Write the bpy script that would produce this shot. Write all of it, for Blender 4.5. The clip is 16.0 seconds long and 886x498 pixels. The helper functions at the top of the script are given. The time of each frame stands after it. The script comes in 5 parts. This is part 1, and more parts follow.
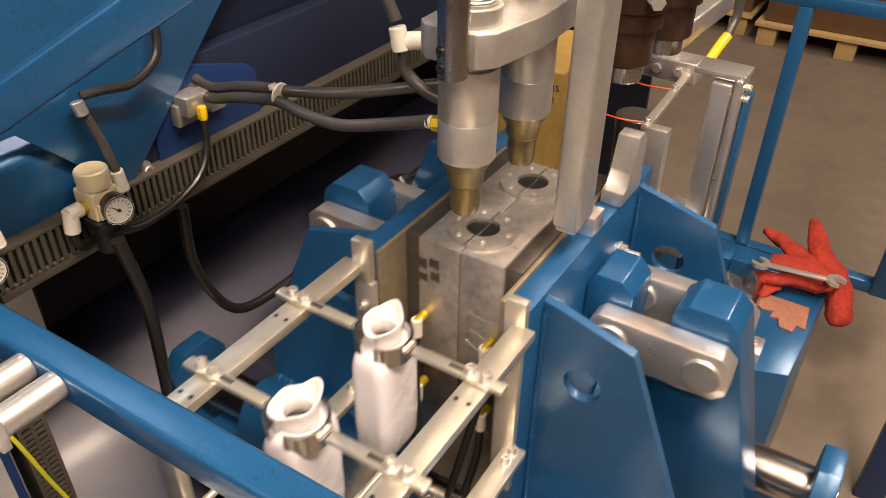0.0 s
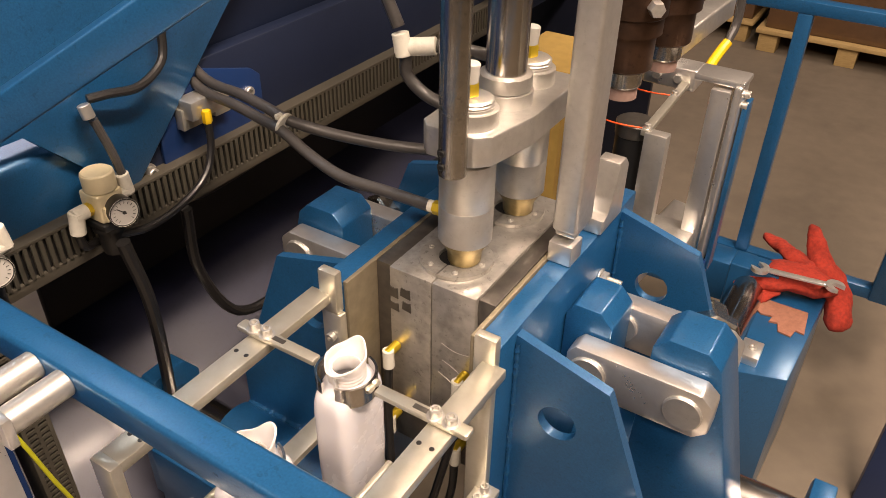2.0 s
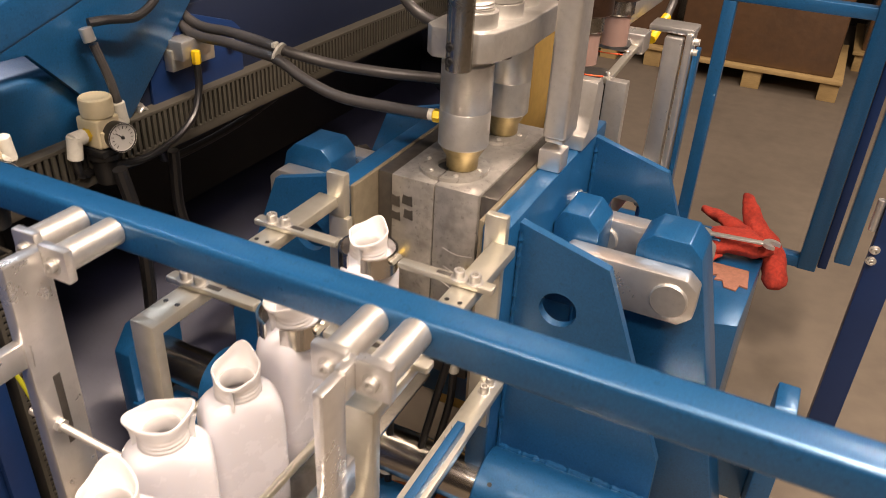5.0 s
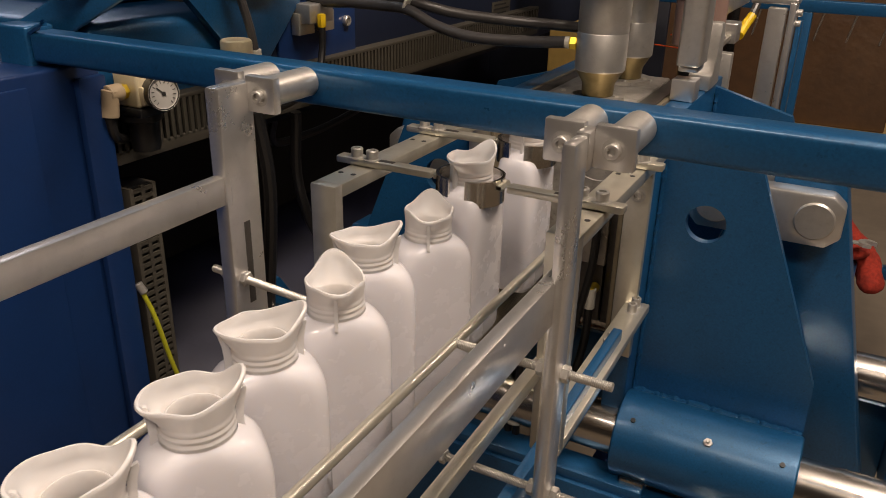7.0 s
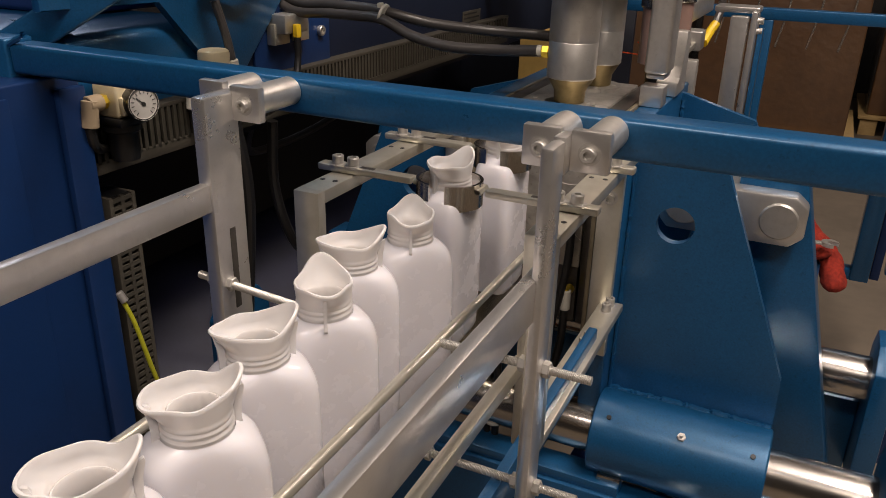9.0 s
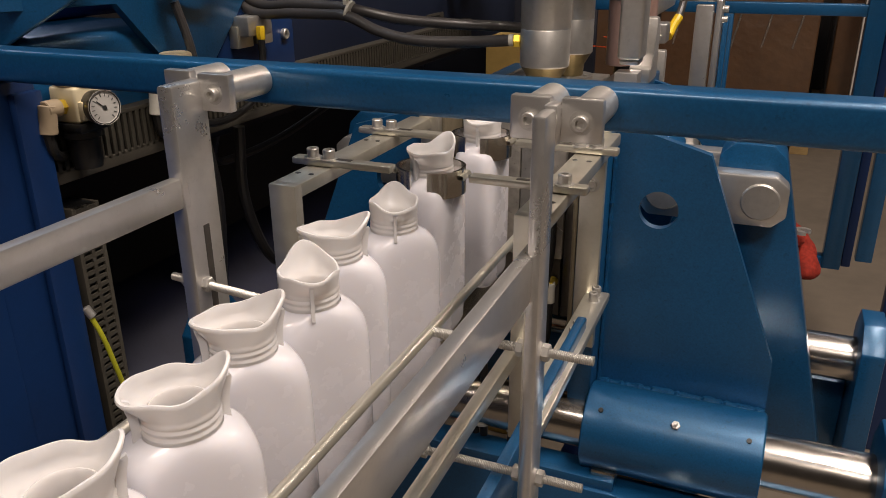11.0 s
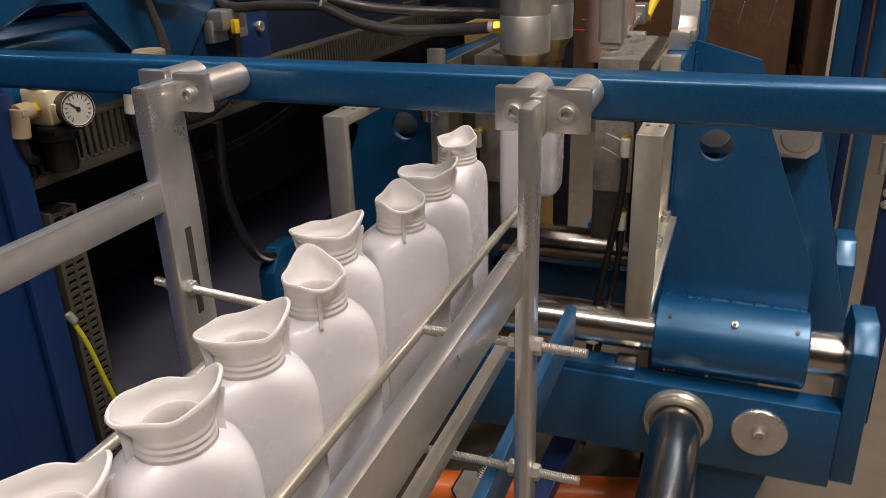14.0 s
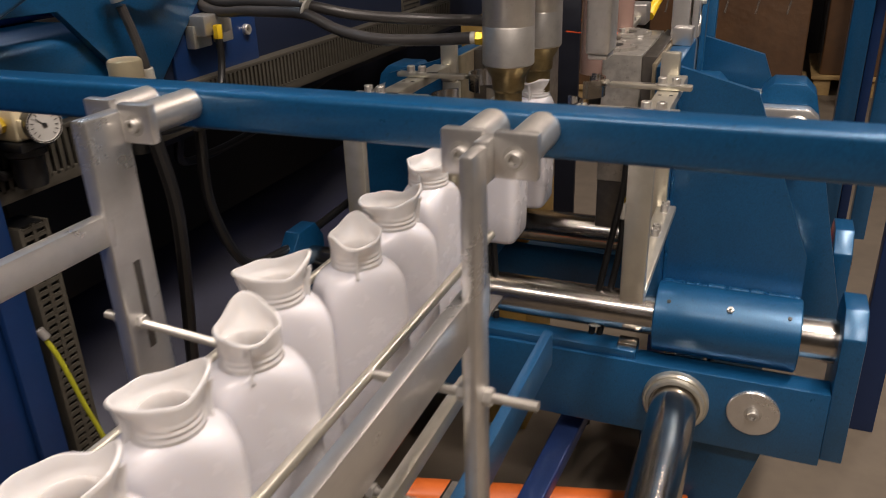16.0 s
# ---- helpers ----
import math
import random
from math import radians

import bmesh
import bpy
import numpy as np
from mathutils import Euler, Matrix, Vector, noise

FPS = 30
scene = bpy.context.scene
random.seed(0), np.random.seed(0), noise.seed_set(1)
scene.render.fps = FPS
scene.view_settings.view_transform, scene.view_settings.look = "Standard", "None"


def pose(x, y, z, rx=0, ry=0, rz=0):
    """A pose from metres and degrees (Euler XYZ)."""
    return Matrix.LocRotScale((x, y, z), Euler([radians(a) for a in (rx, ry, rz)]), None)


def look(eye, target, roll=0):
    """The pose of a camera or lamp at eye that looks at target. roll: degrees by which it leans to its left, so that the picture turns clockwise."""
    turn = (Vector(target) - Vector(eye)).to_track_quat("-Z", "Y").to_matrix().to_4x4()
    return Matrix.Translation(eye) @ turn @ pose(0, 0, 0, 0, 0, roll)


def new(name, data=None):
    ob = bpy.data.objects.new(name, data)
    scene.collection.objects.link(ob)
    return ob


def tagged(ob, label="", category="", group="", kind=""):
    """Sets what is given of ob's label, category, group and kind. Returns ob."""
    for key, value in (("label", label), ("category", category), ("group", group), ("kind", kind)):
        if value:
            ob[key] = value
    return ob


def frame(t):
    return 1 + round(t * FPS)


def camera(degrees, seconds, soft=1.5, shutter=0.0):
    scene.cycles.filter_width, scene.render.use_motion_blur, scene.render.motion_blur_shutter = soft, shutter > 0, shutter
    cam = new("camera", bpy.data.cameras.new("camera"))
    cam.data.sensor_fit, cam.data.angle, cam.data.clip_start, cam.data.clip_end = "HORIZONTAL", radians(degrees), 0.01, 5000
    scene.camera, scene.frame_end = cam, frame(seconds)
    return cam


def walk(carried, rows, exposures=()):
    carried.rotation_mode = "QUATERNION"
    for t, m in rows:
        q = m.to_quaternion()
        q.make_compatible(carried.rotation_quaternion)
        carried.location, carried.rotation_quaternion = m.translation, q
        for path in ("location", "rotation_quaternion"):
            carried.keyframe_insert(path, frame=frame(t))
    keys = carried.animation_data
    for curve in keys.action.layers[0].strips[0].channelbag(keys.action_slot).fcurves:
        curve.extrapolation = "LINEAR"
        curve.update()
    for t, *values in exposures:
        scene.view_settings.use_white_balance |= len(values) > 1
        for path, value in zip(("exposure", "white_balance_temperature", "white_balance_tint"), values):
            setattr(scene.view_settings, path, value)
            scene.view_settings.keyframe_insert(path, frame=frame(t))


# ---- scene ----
cam = camera(58.9, 16.0, soft=0.8, shutter=0.5)
PATH = [
    (0.0, (0.2472, -0.1986, 1.4964), (-0.6137, 1.1977, 0.3522), 0.78),
    (0.5, (0.2495, -0.2002, 1.4982), (-0.6146, 1.1942, 0.3540), 0.76),
    (1.0, (0.2508, -0.2035, 1.4993), (-0.6149, 1.1923, 0.3580), 0.78),
    (1.5, (0.2521, -0.2059, 1.5014), (-0.6145, 1.1913, 0.3626), 0.82),
    (2.0, (0.2531, -0.2085, 1.5016), (-0.6140, 1.1920, 0.3673), 0.98),
    (2.5, (0.2512, -0.2099, 1.5028), (-0.6127, 1.1930, 0.3690), 1.22),
    (3.0, (0.2481, -0.2099, 1.5017), (-0.6068, 1.1982, 0.3673), 1.55),
    (5.3, (0.2313, -0.4384, 1.3147), (-0.4836, 1.1570, 0.3434), 3.18),
    (5.5, (0.2198, -0.4606, 1.2809), (-0.4968, 1.1566, 0.3475), 3.39),
    (6.0, (0.1960, -0.5123, 1.1986), (-0.5768, 1.1300, 0.3585), 2.70),
    (6.5, (0.1643, -0.5466, 1.1500), (-0.6391, 1.1059, 0.3602), 2.27),
    (7.0, (0.1508, -0.5664, 1.1333), (-0.6928, 1.0634, 0.3380), 1.36),
    (7.5, (0.1479, -0.5811, 1.1340), (-0.6885, 1.0508, 0.3356), 0.83),
    (8.0, (0.1531, -0.5897, 1.1393), (-0.6535, 1.0616, 0.3501), 1.08),
    (8.5, (0.1540, -0.5927, 1.1396), (-0.6373, 1.0715, 0.3621), 1.19),
    (9.0, (0.1522, -0.5921, 1.1381), (-0.6294, 1.0775, 0.3624), 1.39),
    (11.5, (0.1267, -0.5818, 1.0922), (-0.5712, 1.1495, 0.3744), -0.58),
    (12.0, (0.1345, -0.5866, 1.0878), (-0.5558, 1.1574, 0.3936), -0.53),
    (12.5, (0.1260, -0.5803, 1.0957), (-0.5551, 1.1681, 0.4035), -0.95),
    (13.0, (0.1175, -0.5789, 1.0980), (-0.5522, 1.1643, 0.3818), -1.29),
    (13.5, (0.1172, -0.5736, 1.1027), (-0.5512, 1.1559, 0.3531), -1.19),
    (14.0, (0.1209, -0.5720, 1.1051), (-0.5492, 1.1467, 0.3325), -1.89),
    (14.5, (0.1227, -0.5708, 1.1074), (-0.5495, 1.1424, 0.3244), -2.29),
    (15.0, (0.1238, -0.5689, 1.1075), (-0.5557, 1.1399, 0.3210), -2.58),
    (15.5, (0.1230, -0.5691, 1.1086), (-0.5578, 1.1383, 0.3202), -2.65),
    (16.0, (0.1565, -0.5100, 1.1362), (-0.5513, 1.1760, 0.3260), -1.94),
]
EXPOSURES = [(0.0, 1.2, 7500, 16), (3.0, 1.2, 7600, 16), (5.3, 1.2, 7100, 15), (5.7, 1.1, 7300, 16), (6.0, 0.8, 7600, 18), (6.4, 0.38, 7400, 15),
             (7.0, 0.2, 7100, 12), (9.0, 0.25, 6600, 12), (11.5, 0.3, 6500, 11), (12.5, 0.3, 6400, 11), (14.5, 0.33, 6400, 11), (16.0, 0.46, 6450, 11)]
walk(cam, [(t, look(eye, target, roll)) for t, eye, target, roll in PATH], EXPOSURES)

# ---- light ----
world = bpy.data.worlds.new("hall_air")
world.use_nodes = True
scene.world = world
world.node_tree.nodes["Background"].inputs[0].default_value = (1.0, 0.86, 0.70, 1)
world.node_tree.nodes["Background"].inputs[1].default_value = 0.022


def lamp(name, eye, target, size, watts, colour):
    data = bpy.data.lights.new(name, "AREA")
    data.shape, data.size, data.size_y, data.energy, data.color = "RECTANGLE", size[0], size[1], watts, colour
    ob = new(name, data)
    ob.matrix_world = look(eye, target)
    return ob


WARM = (1.0, 0.86, 0.76)
lamp("hall_lamp", (1.15, 0.25, 4.1), (0.2, 0.45, 0.8), (2.4, 0.25), 125, WARM)
lamp("hall_lamp", (-0.8, -2.2, 4.1), (-0.3, 0.0, 0.8), (1.5, 0.25), 34, WARM)
lamp("hall_lamp", (1.8, -2.4, 4.1), (0.6, -0.6, 0.8), (1.5, 0.25), 48, WARM)
lamp("hall_lamp", (1.6, 3.8, 4.1), (0.8, 3.6, 0.0), (1.5, 0.25), 36, WARM)
lamp("hall_lamp", (-5.0, 2.2, 4.2), (-4.6, 2.0, 0.0), (3.0, 1.6), 45, (0.88, 0.86, 1.0))

# ---- materials ----


def material(name, colour, rough=0.5, metal=0.0, grain=0.0, scale=60.0, bump=0.0, second=None, coat=0.0,
             stain=0.0, stain_scale=6.0, streak=None, island=False, trans=0.0, sss=0.0, wave=0.0, specks=0.0, tint=None):
    m = bpy.data.materials.new(name)
    m.use_nodes = True
    nt = m.node_tree
    b = nt.nodes["Principled BSDF"]
    b.inputs["Roughness"].default_value = rough
    b.inputs["Metallic"].default_value = metal
    b.inputs["Coat Weight"].default_value = coat
    b.inputs["Coat Roughness"].default_value = 0.12
    if tint:
        b.inputs["Specular Tint"].default_value = (*tint, 1)
        b.inputs["Specular IOR Level"].default_value = 1.0
        b.inputs["Coat Roughness"].default_value = 0.24
    if trans:
        b.inputs["Transmission Weight"].default_value = trans
    if sss:
        b.inputs["Subsurface Weight"].default_value = sss
        b.inputs["Subsurface Radius"].default_value = (0.02, 0.018, 0.016)
        b.inputs["Subsurface Scale"].default_value = 0.5
    tex = nt.nodes.new("ShaderNodeTexCoord")
    vec = tex.outputs["Object"]
    if streak:
        mp = nt.nodes.new("ShaderNodeMapping")
        mp.inputs["Scale"].default_value = streak
        nt.links.new(vec, mp.inputs["Vector"])
        vec = mp.outputs["Vector"]
    n1 = nt.nodes.new("ShaderNodeTexNoise")
    n1.inputs["Scale"].default_value, n1.inputs["Detail"].default_value = scale, 5
    nt.links.new(vec, n1.inputs["Vector"])
    n2 = nt.nodes.new("ShaderNodeTexNoise")
    n2.inputs["Scale"].default_value, n2.inputs["Detail"].default_value, n2.inputs["Roughness"].default_value = stain_scale, 6, 0.65
    nt.links.new(tex.outputs["Object"], n2.inputs["Vector"])
    second = second or tuple(c * 0.55 for c in colour)
    r1 = nt.nodes.new("ShaderNodeMapRange")
    r1.inputs[1].default_value, r1.inputs[2].default_value, r1.inputs[4].default_value = 0.35, 0.7, grain
    nt.links.new(n1.outputs["Fac"], r1.inputs[0])
    mix1 = nt.nodes.new("ShaderNodeMix")
    mix1.data_type = "RGBA"
    mix1.inputs[6].default_value, mix1.inputs[7].default_value = (*colour, 1), (*second, 1)
    nt.links.new(r1.outputs[0], mix1.inputs[0])
    r2 = nt.nodes.new("ShaderNodeMapRange")
    r2.inputs[1].default_value, r2.inputs[2].default_value, r2.inputs[4].default_value = 0.48, 0.75, stain
    nt.links.new(n2.outputs["Fac"], r2.inputs[0])
    mix2 = nt.nodes.new("ShaderNodeMix")
    mix2.data_type = "RGBA"
    mix2.inputs[7].default_value = (*tuple(c * 0.45 for c in second), 1)
    nt.links.new(mix1.outputs[2], mix2.inputs[6])
    nt.links.new(r2.outputs[0], mix2.inputs[0])
    nt.links.new(mix2.outputs[2], b.inputs["Base Color"])
    rr = nt.nodes.new("ShaderNodeMapRange")
    rr.inputs[3].default_value, rr.inputs[4].default_value = max(0.03, rough - 0.10), min(1, rough + 0.14)
    nt.links.new(n2.outputs["Fac"], rr.inputs[0])
    nt.links.new(rr.outputs[0], b.inputs["Roughness"])
    last = None
    if wave:
        wv = nt.nodes.new("ShaderNodeTexNoise")
        wv.inputs["Scale"].default_value, wv.inputs["Detail"].default_value = 22.0, 2
        nt.links.new(tex.outputs["Object"], wv.inputs["Vector"])
        wb_ = nt.nodes.new("ShaderNodeBump")
        wb_.inputs["Strength"].default_value, wb_.inputs["Distance"].default_value = wave, 0.004
        nt.links.new(wv.outputs["Fac"], wb_.inputs["Height"])
        nt.links.new(wb_.outputs["Normal"], b.inputs["Normal"])
        last = wb_.outputs["Normal"]
    if specks:
        sp = nt.nodes.new("ShaderNodeTexNoise")
        sp.inputs["Scale"].default_value, sp.inputs["Detail"].default_value, sp.inputs["Roughness"].default_value = 120.0, 3, 0.7
        nt.links.new(tex.outputs["Object"], sp.inputs["Vector"])
        sr = nt.nodes.new("ShaderNodeMapRange")
        sr.inputs[1].default_value, sr.inputs[2].default_value, sr.inputs[4].default_value = 0.60, 0.68, specks
        nt.links.new(sp.outputs["Fac"], sr.inputs[0])
        mix3 = nt.nodes.new("ShaderNodeMix")
        mix3.data_type = "RGBA"
        mix3.inputs[7].default_value = (*tuple(c * 0.3 for c in colour), 1)
        nt.links.new(mix2.outputs[2], mix3.inputs[6])
        nt.links.new(sr.outputs[0], mix3.inputs[0])
        nt.links.new(mix3.outputs[2], b.inputs["Base Color"])
    if bump:
        bp = nt.nodes.new("ShaderNodeBump")
        bp.inputs["Strength"].default_value, bp.inputs["Distance"].default_value = bump, 0.001
        nt.links.new(n1.outputs["Fac"], bp.inputs["Height"])
        if last:
            nt.links.new(last, bp.inputs["Normal"])
        nt.links.new(bp.outputs["Normal"], b.inputs["Normal"])
    return m


BLUE = material("blue_hammer_paint", (0.006, 0.075, 0.200), 0.30, 0.25, 0.6, 380, 0.16, (0.010, 0.118, 0.285), 0.5, 0.45, 9, wave=0.12, specks=0.35, tint=(0.62, 0.88, 1.0))
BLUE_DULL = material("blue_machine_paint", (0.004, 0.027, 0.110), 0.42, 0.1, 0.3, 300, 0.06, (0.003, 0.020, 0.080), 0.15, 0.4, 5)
BLUE_VIOLET = material("blue_bed_paint", (0.020, 0.050, 0.20), 0.36, 0.15, 0.3, 200, 0.05, (0.03, 0.08, 0.27), 0.3, 0.4, 5)
# Near-black blue: the shade of the bay is put into its wall colour.
BAY_SHADED = material("shaded_blue_bay_wall", (0.0025, 0.004, 0.011), 0.48, 0, 0.3, 60, 0.03, (0.004, 0.007, 0.017), 0.0, 0.3, 4)
# Navy darkened further for the shade that the machine head casts on these parts.
NAVY_SHADED = material("shaded_navy_machine_paint", (0.0018, 0.007, 0.026), 0.55, 0.0, 0.3, 200, 0.05, (0.0025, 0.011, 0.036), 0.0, 0.3, 5)
PARISON = material("hot_parison_plastic", (0.30, 0.20, 0.17), 0.30, 0, 0.3, 20, 0.02, (0.24, 0.15, 0.12), sss=0.2)
PLATE = material("bronze_toned_plate", (0.34, 0.29, 0.20), 0.36, 0.6, 0.5, 50, 0.05, (0.24, 0.20, 0.14), 0, 0.4, 14)
ALU = material("brushed_aluminium", (0.79, 0.77, 0.74), 0.28, 0.86, 0.35, 60, 0.04, (0.66, 0.64, 0.61), 0.3, 0.20, 11, wave=0.30, specks=0.06)
ALU_CAST = material("dull_aluminium", (0.66, 0.64, 0.60), 0.38, 0.85, 0.4, 90, 0.06, (0.52, 0.50, 0.46), 0, 0.22, 14, wave=0.15, specks=0.12)
ZINC = material("yellow_zinc_plate", (0.70, 0.67, 0.58), 0.30, 0.8, 0.5, 40, 0.04, (0.60, 0.57, 0.46), 0.2, 0.2, 10, wave=0.2, specks=0.05)
STEEL = material("machined_steel", (0.52, 0.50, 0.46), 0.22, 1.0, 0.4, 160, 0.06, (0.34, 0.32, 0.29), 0, 0.4, 16, wave=0.15, specks=0.5)
CHROME = material("chromed_rod", (0.60, 0.57, 0.53), 0.20, 1.0, 0.25, 60, 0.0, (0.40, 0.36, 0.31), 0, 0.4, 12)
CREAM = material("pale_cast_regulator", (0.72, 0.63, 0.42), 0.34, 0.2, 0.3, 60, 0.03, (0.62, 0.53, 0.34), 0, 0.25, 20)
BOLT = material("galvanised_bolt", (0.66, 0.64, 0.60), 0.36, 0.8, 0.3, 200, 0.03, (0.45, 0.43, 0.40), 0, 0.3, 40)
MOULD = material("mould_block_steel", (0.50, 0.48, 0.44), 0.32, 0.7, 0.6, 70, 0.16, (0.34, 0.32, 0.29), 0, 0.6, 26, wave=0.2, specks=0.5)
DARKSTEEL = material("dark_mould_plate", (0.13, 0.12, 0.11), 0.33, 0.8, 0.5, 60, 0.05, (0.22, 0.20, 0.17), 0, 0.5, 14)
BRASS = material("brass_fitting", (0.72, 0.52, 0.05), 0.30, 0.7, 0.3, 90, 0.02)
BRONZE = material("stained_blow_tip", (0.33, 0.26, 0.13), 0.36, 0.9, 0.6, 50, 0.05, (0.20, 0.15, 0.07), 0, 0.5, 25)
YELLOW = material("yellow_plastic", (0.75, 0.50, 0.015), 0.4, 0, 0.2, 60)
WHITE = material("white_fitting_plastic", (0.64, 0.62, 0.54), 0.38, 0, 0.2, 80, 0.02, (0.52, 0.49, 0.42), 0, 0.3, 60)
BEIGE = material("beige_fitting_plastic", (0.42, 0.33, 0.22), 0.4, 0, 0.2, 80, 0.02)
BOTTLE = material("white_polyethylene", (0.70, 0.69, 0.725), 0.25, 0, 0.15, 35, 0.03, (0.66, 0.65, 0.685), 0.3, 0.0, 8, sss=0.5, wave=0.08)
MOIL = material("flash_polyethylene", (0.71, 0.69, 0.68), 0.30, 0, 0.25, 35, 0.04, (0.69, 0.66, 0.63), 0.2, 0.0, 8, sss=0.5, wave=0.15)
RUBBER = material("black_hose", (0.013, 0.0125, 0.0125), 0.38, 0, 0.3, 200, 0.05, coat=0.1)
GREYHOSE = material("grey_hose", (0.058, 0.054, 0.052), 0.30, 0, 0.3, 200, 0.04)
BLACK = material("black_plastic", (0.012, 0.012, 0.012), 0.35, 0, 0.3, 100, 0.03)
# Duct grey lowered to carry the shade from the machine head above.
DUCT = material("shaded_duct_grey", (0.058, 0.052, 0.040), 0.5, 0, 0.2, 50, 0.02, (0.046, 0.041, 0.032), 0, 0.3, 6)
RED = material("red_suede", (0.36, 0.030, 0.014), 0.95, 0, 0.8, 130, 0.9, (0.20, 0.014, 0.008), 0, 0.65, 22)
BROWN = material("brown_rag", (0.30, 0.13, 0.085), 0.85, 0, 0.5, 120, 0.3)
ORANGE = material("orange_paint", (0.72, 0.16, 0.03), 0.40, 0, 0.3, 60, 0.03, (0.58, 0.12, 0.02), 0.2, 0.3, 8)
ORANGEWIRE = material("orange_silicone", (0.9, 0.11, 0.02), 0.5)
COPPER = material("heat_stained_steel", (0.13, 0.075, 0.05), 0.34, 0.85, 0.8, 22, 0.08, (0.05, 0.03, 0.022), 0, 0.6, 14, specks=0.4)
CARD = material("brown_cardboard", (0.095, 0.044, 0.015), 0.5, 0, 0.5, 18, 0.5, (0.062, 0.028, 0.010), 0.9, 0.4, 3, wave=1.0)
CARDYELLOW = material("yellow_cardboard", (0.42, 0.27, 0.07), 0.7, 0, 0.3, 50, 0.05)
PALLET = material("pale_pallet_wood", (0.42, 0.29, 0.12), 0.7, 0, 0.6, 30, 0.15, (0.30, 0.19, 0.08), 0, 0.4, 6, streak=(1, 8, 8))
FLOOR = material("worn_concrete", (0.165, 0.135, 0.10), 0.62, 0, 0.5, 14, 0.15, (0.12, 0.098, 0.075), 0, 0.4, 1.6)
WALL = material("grey_hall_wall", (0.09, 0.08, 0.068), 0.8, 0, 0.3, 8, 0.05)
DARKWALL = material("dark_hall_wall", (0.06, 0.055, 0.05), 0.8, 0, 0.3, 8, 0.05)
SHEET = material("glossy_grey_blue_sheet", (0.020, 0.023, 0.052), 0.42, 0, 0.3, 30, 0.04, (0.015, 0.017, 0.040), 0.1, 0.4, 5, specks=0.3)
FROST = material("frosted_tube_plastic", (0.50, 0.49, 0.45), 0.5, 0, 0.2, 60, sss=0.3)
INK = material("dark_ink", (0.015, 0.015, 0.015), 0.6)
DIAL = material("white_dial", (0.44, 0.43, 0.40), 0.5)
GREENYEL = material("green_yellow_cable", (0.42, 0.42, 0.02), 0.5)
LABEL = material("pale_label", (0.60, 0.57, 0.52), 0.5, 0, 0.2, 60)
FILM = material("clear_wrap", (0.75, 0.70, 0.62), 0.10, 0, 0.2, 20, 0.4, trans=0.85)
GLASS = material("gauge_glass", (0.9, 0.9, 0.9), 0.05, 0, trans=0.95)

# ---- building helpers ----


def root_of(ob):
    while ob.parent:
        ob = ob.parent
    return ob


def finish(bm, name, mat, origin=(0, 0, 0), sharp=32):
    bmesh.ops.translate(bm, verts=bm.verts, vec=-Vector(origin))
    bmesh.ops.recalc_face_normals(bm, faces=bm.faces)
    me = bpy.data.meshes.new(name)
    for f in bm.faces:
        f.smooth = True
    bm.to_mesh(me)
    bm.free()
    me.set_sharp_from_angle(angle=radians(sharp))
    me.materials.append(mat)
    return me


def thing(name, loc, label, category, group="", kind=""):
    ob = new(name)
    ob.empty_display_size = 0.02
    ob.location = loc
    return tagged(ob, label, category, group, kind)


def part(name, bm, mat, parent, label="", sharp=32):
    ob = new(name, finish(bm, name, mat, root_of(parent).location, sharp))
    ob.parent = parent
    return tagged(ob, label)


def solo(name, bm, mat, label, category, loc=(0, 0, 0), group="", kind="", sharp=32):
    ob = new(name, finish(bm, name, mat, loc, sharp))
    ob.location = loc
    return tagged(ob, label, category, group, kind)


def box(x0, x1, y0, y1, z0, z1, bevel=0.0015, bm=None, m=None):
    bm = bm or bmesh.new()
    made = bmesh.ops.create_cube(bm, size=1)["verts"]
    for v in made:
        v.co = Vector(((x0 + x1) / 2 + v.co.x * (x1 - x0), (y0 + y1) / 2 + v.co.y * (y1 - y0), (z0 + z1) / 2 + v.co.z * (z1 - z0)))
    if m:
        bmesh.ops.transform(bm, matrix=m, verts=made)
    if bevel:
        es = list({e for v in made for e in v.link_edges})
        bmesh.ops.bevel(bm, geom=es, offset=bevel, segments=3 if bevel >= 0.004 else 2, profile=0.5, affect="EDGES")
    return bm


def prism(pts, axis, a0, a1, bevel=0.0015, bm=None):
    """A plate from an outline in the two other axes (in the order x, y, z), from a0 to a1 along axis."""
    bm = bm or bmesh.new()

    def put(p, a):
        u, v = p
        return {"x": (a, u, v), "y": (u, a, v), "z": (u, v, a)}[axis]
    lo = [bm.verts.new(put(p, a0)) for p in pts]
    hi = [bm.verts.new(put(p, a1)) for p in pts]
    n = len(pts)
    fs = [bm.faces.new(lo), bm.faces.new(hi[::-1])]
    for i in range(n):
        fs.append(bm.faces.new((lo[i], hi[i], hi[(i + 1) % n], lo[(i + 1) % n])))
    if bevel:
        bmesh.ops.bevel(bm, geom=list({e for f in fs for e in f.edges}), offset=bevel, segments=2, profile=0.5, affect="EDGES")
    return bm


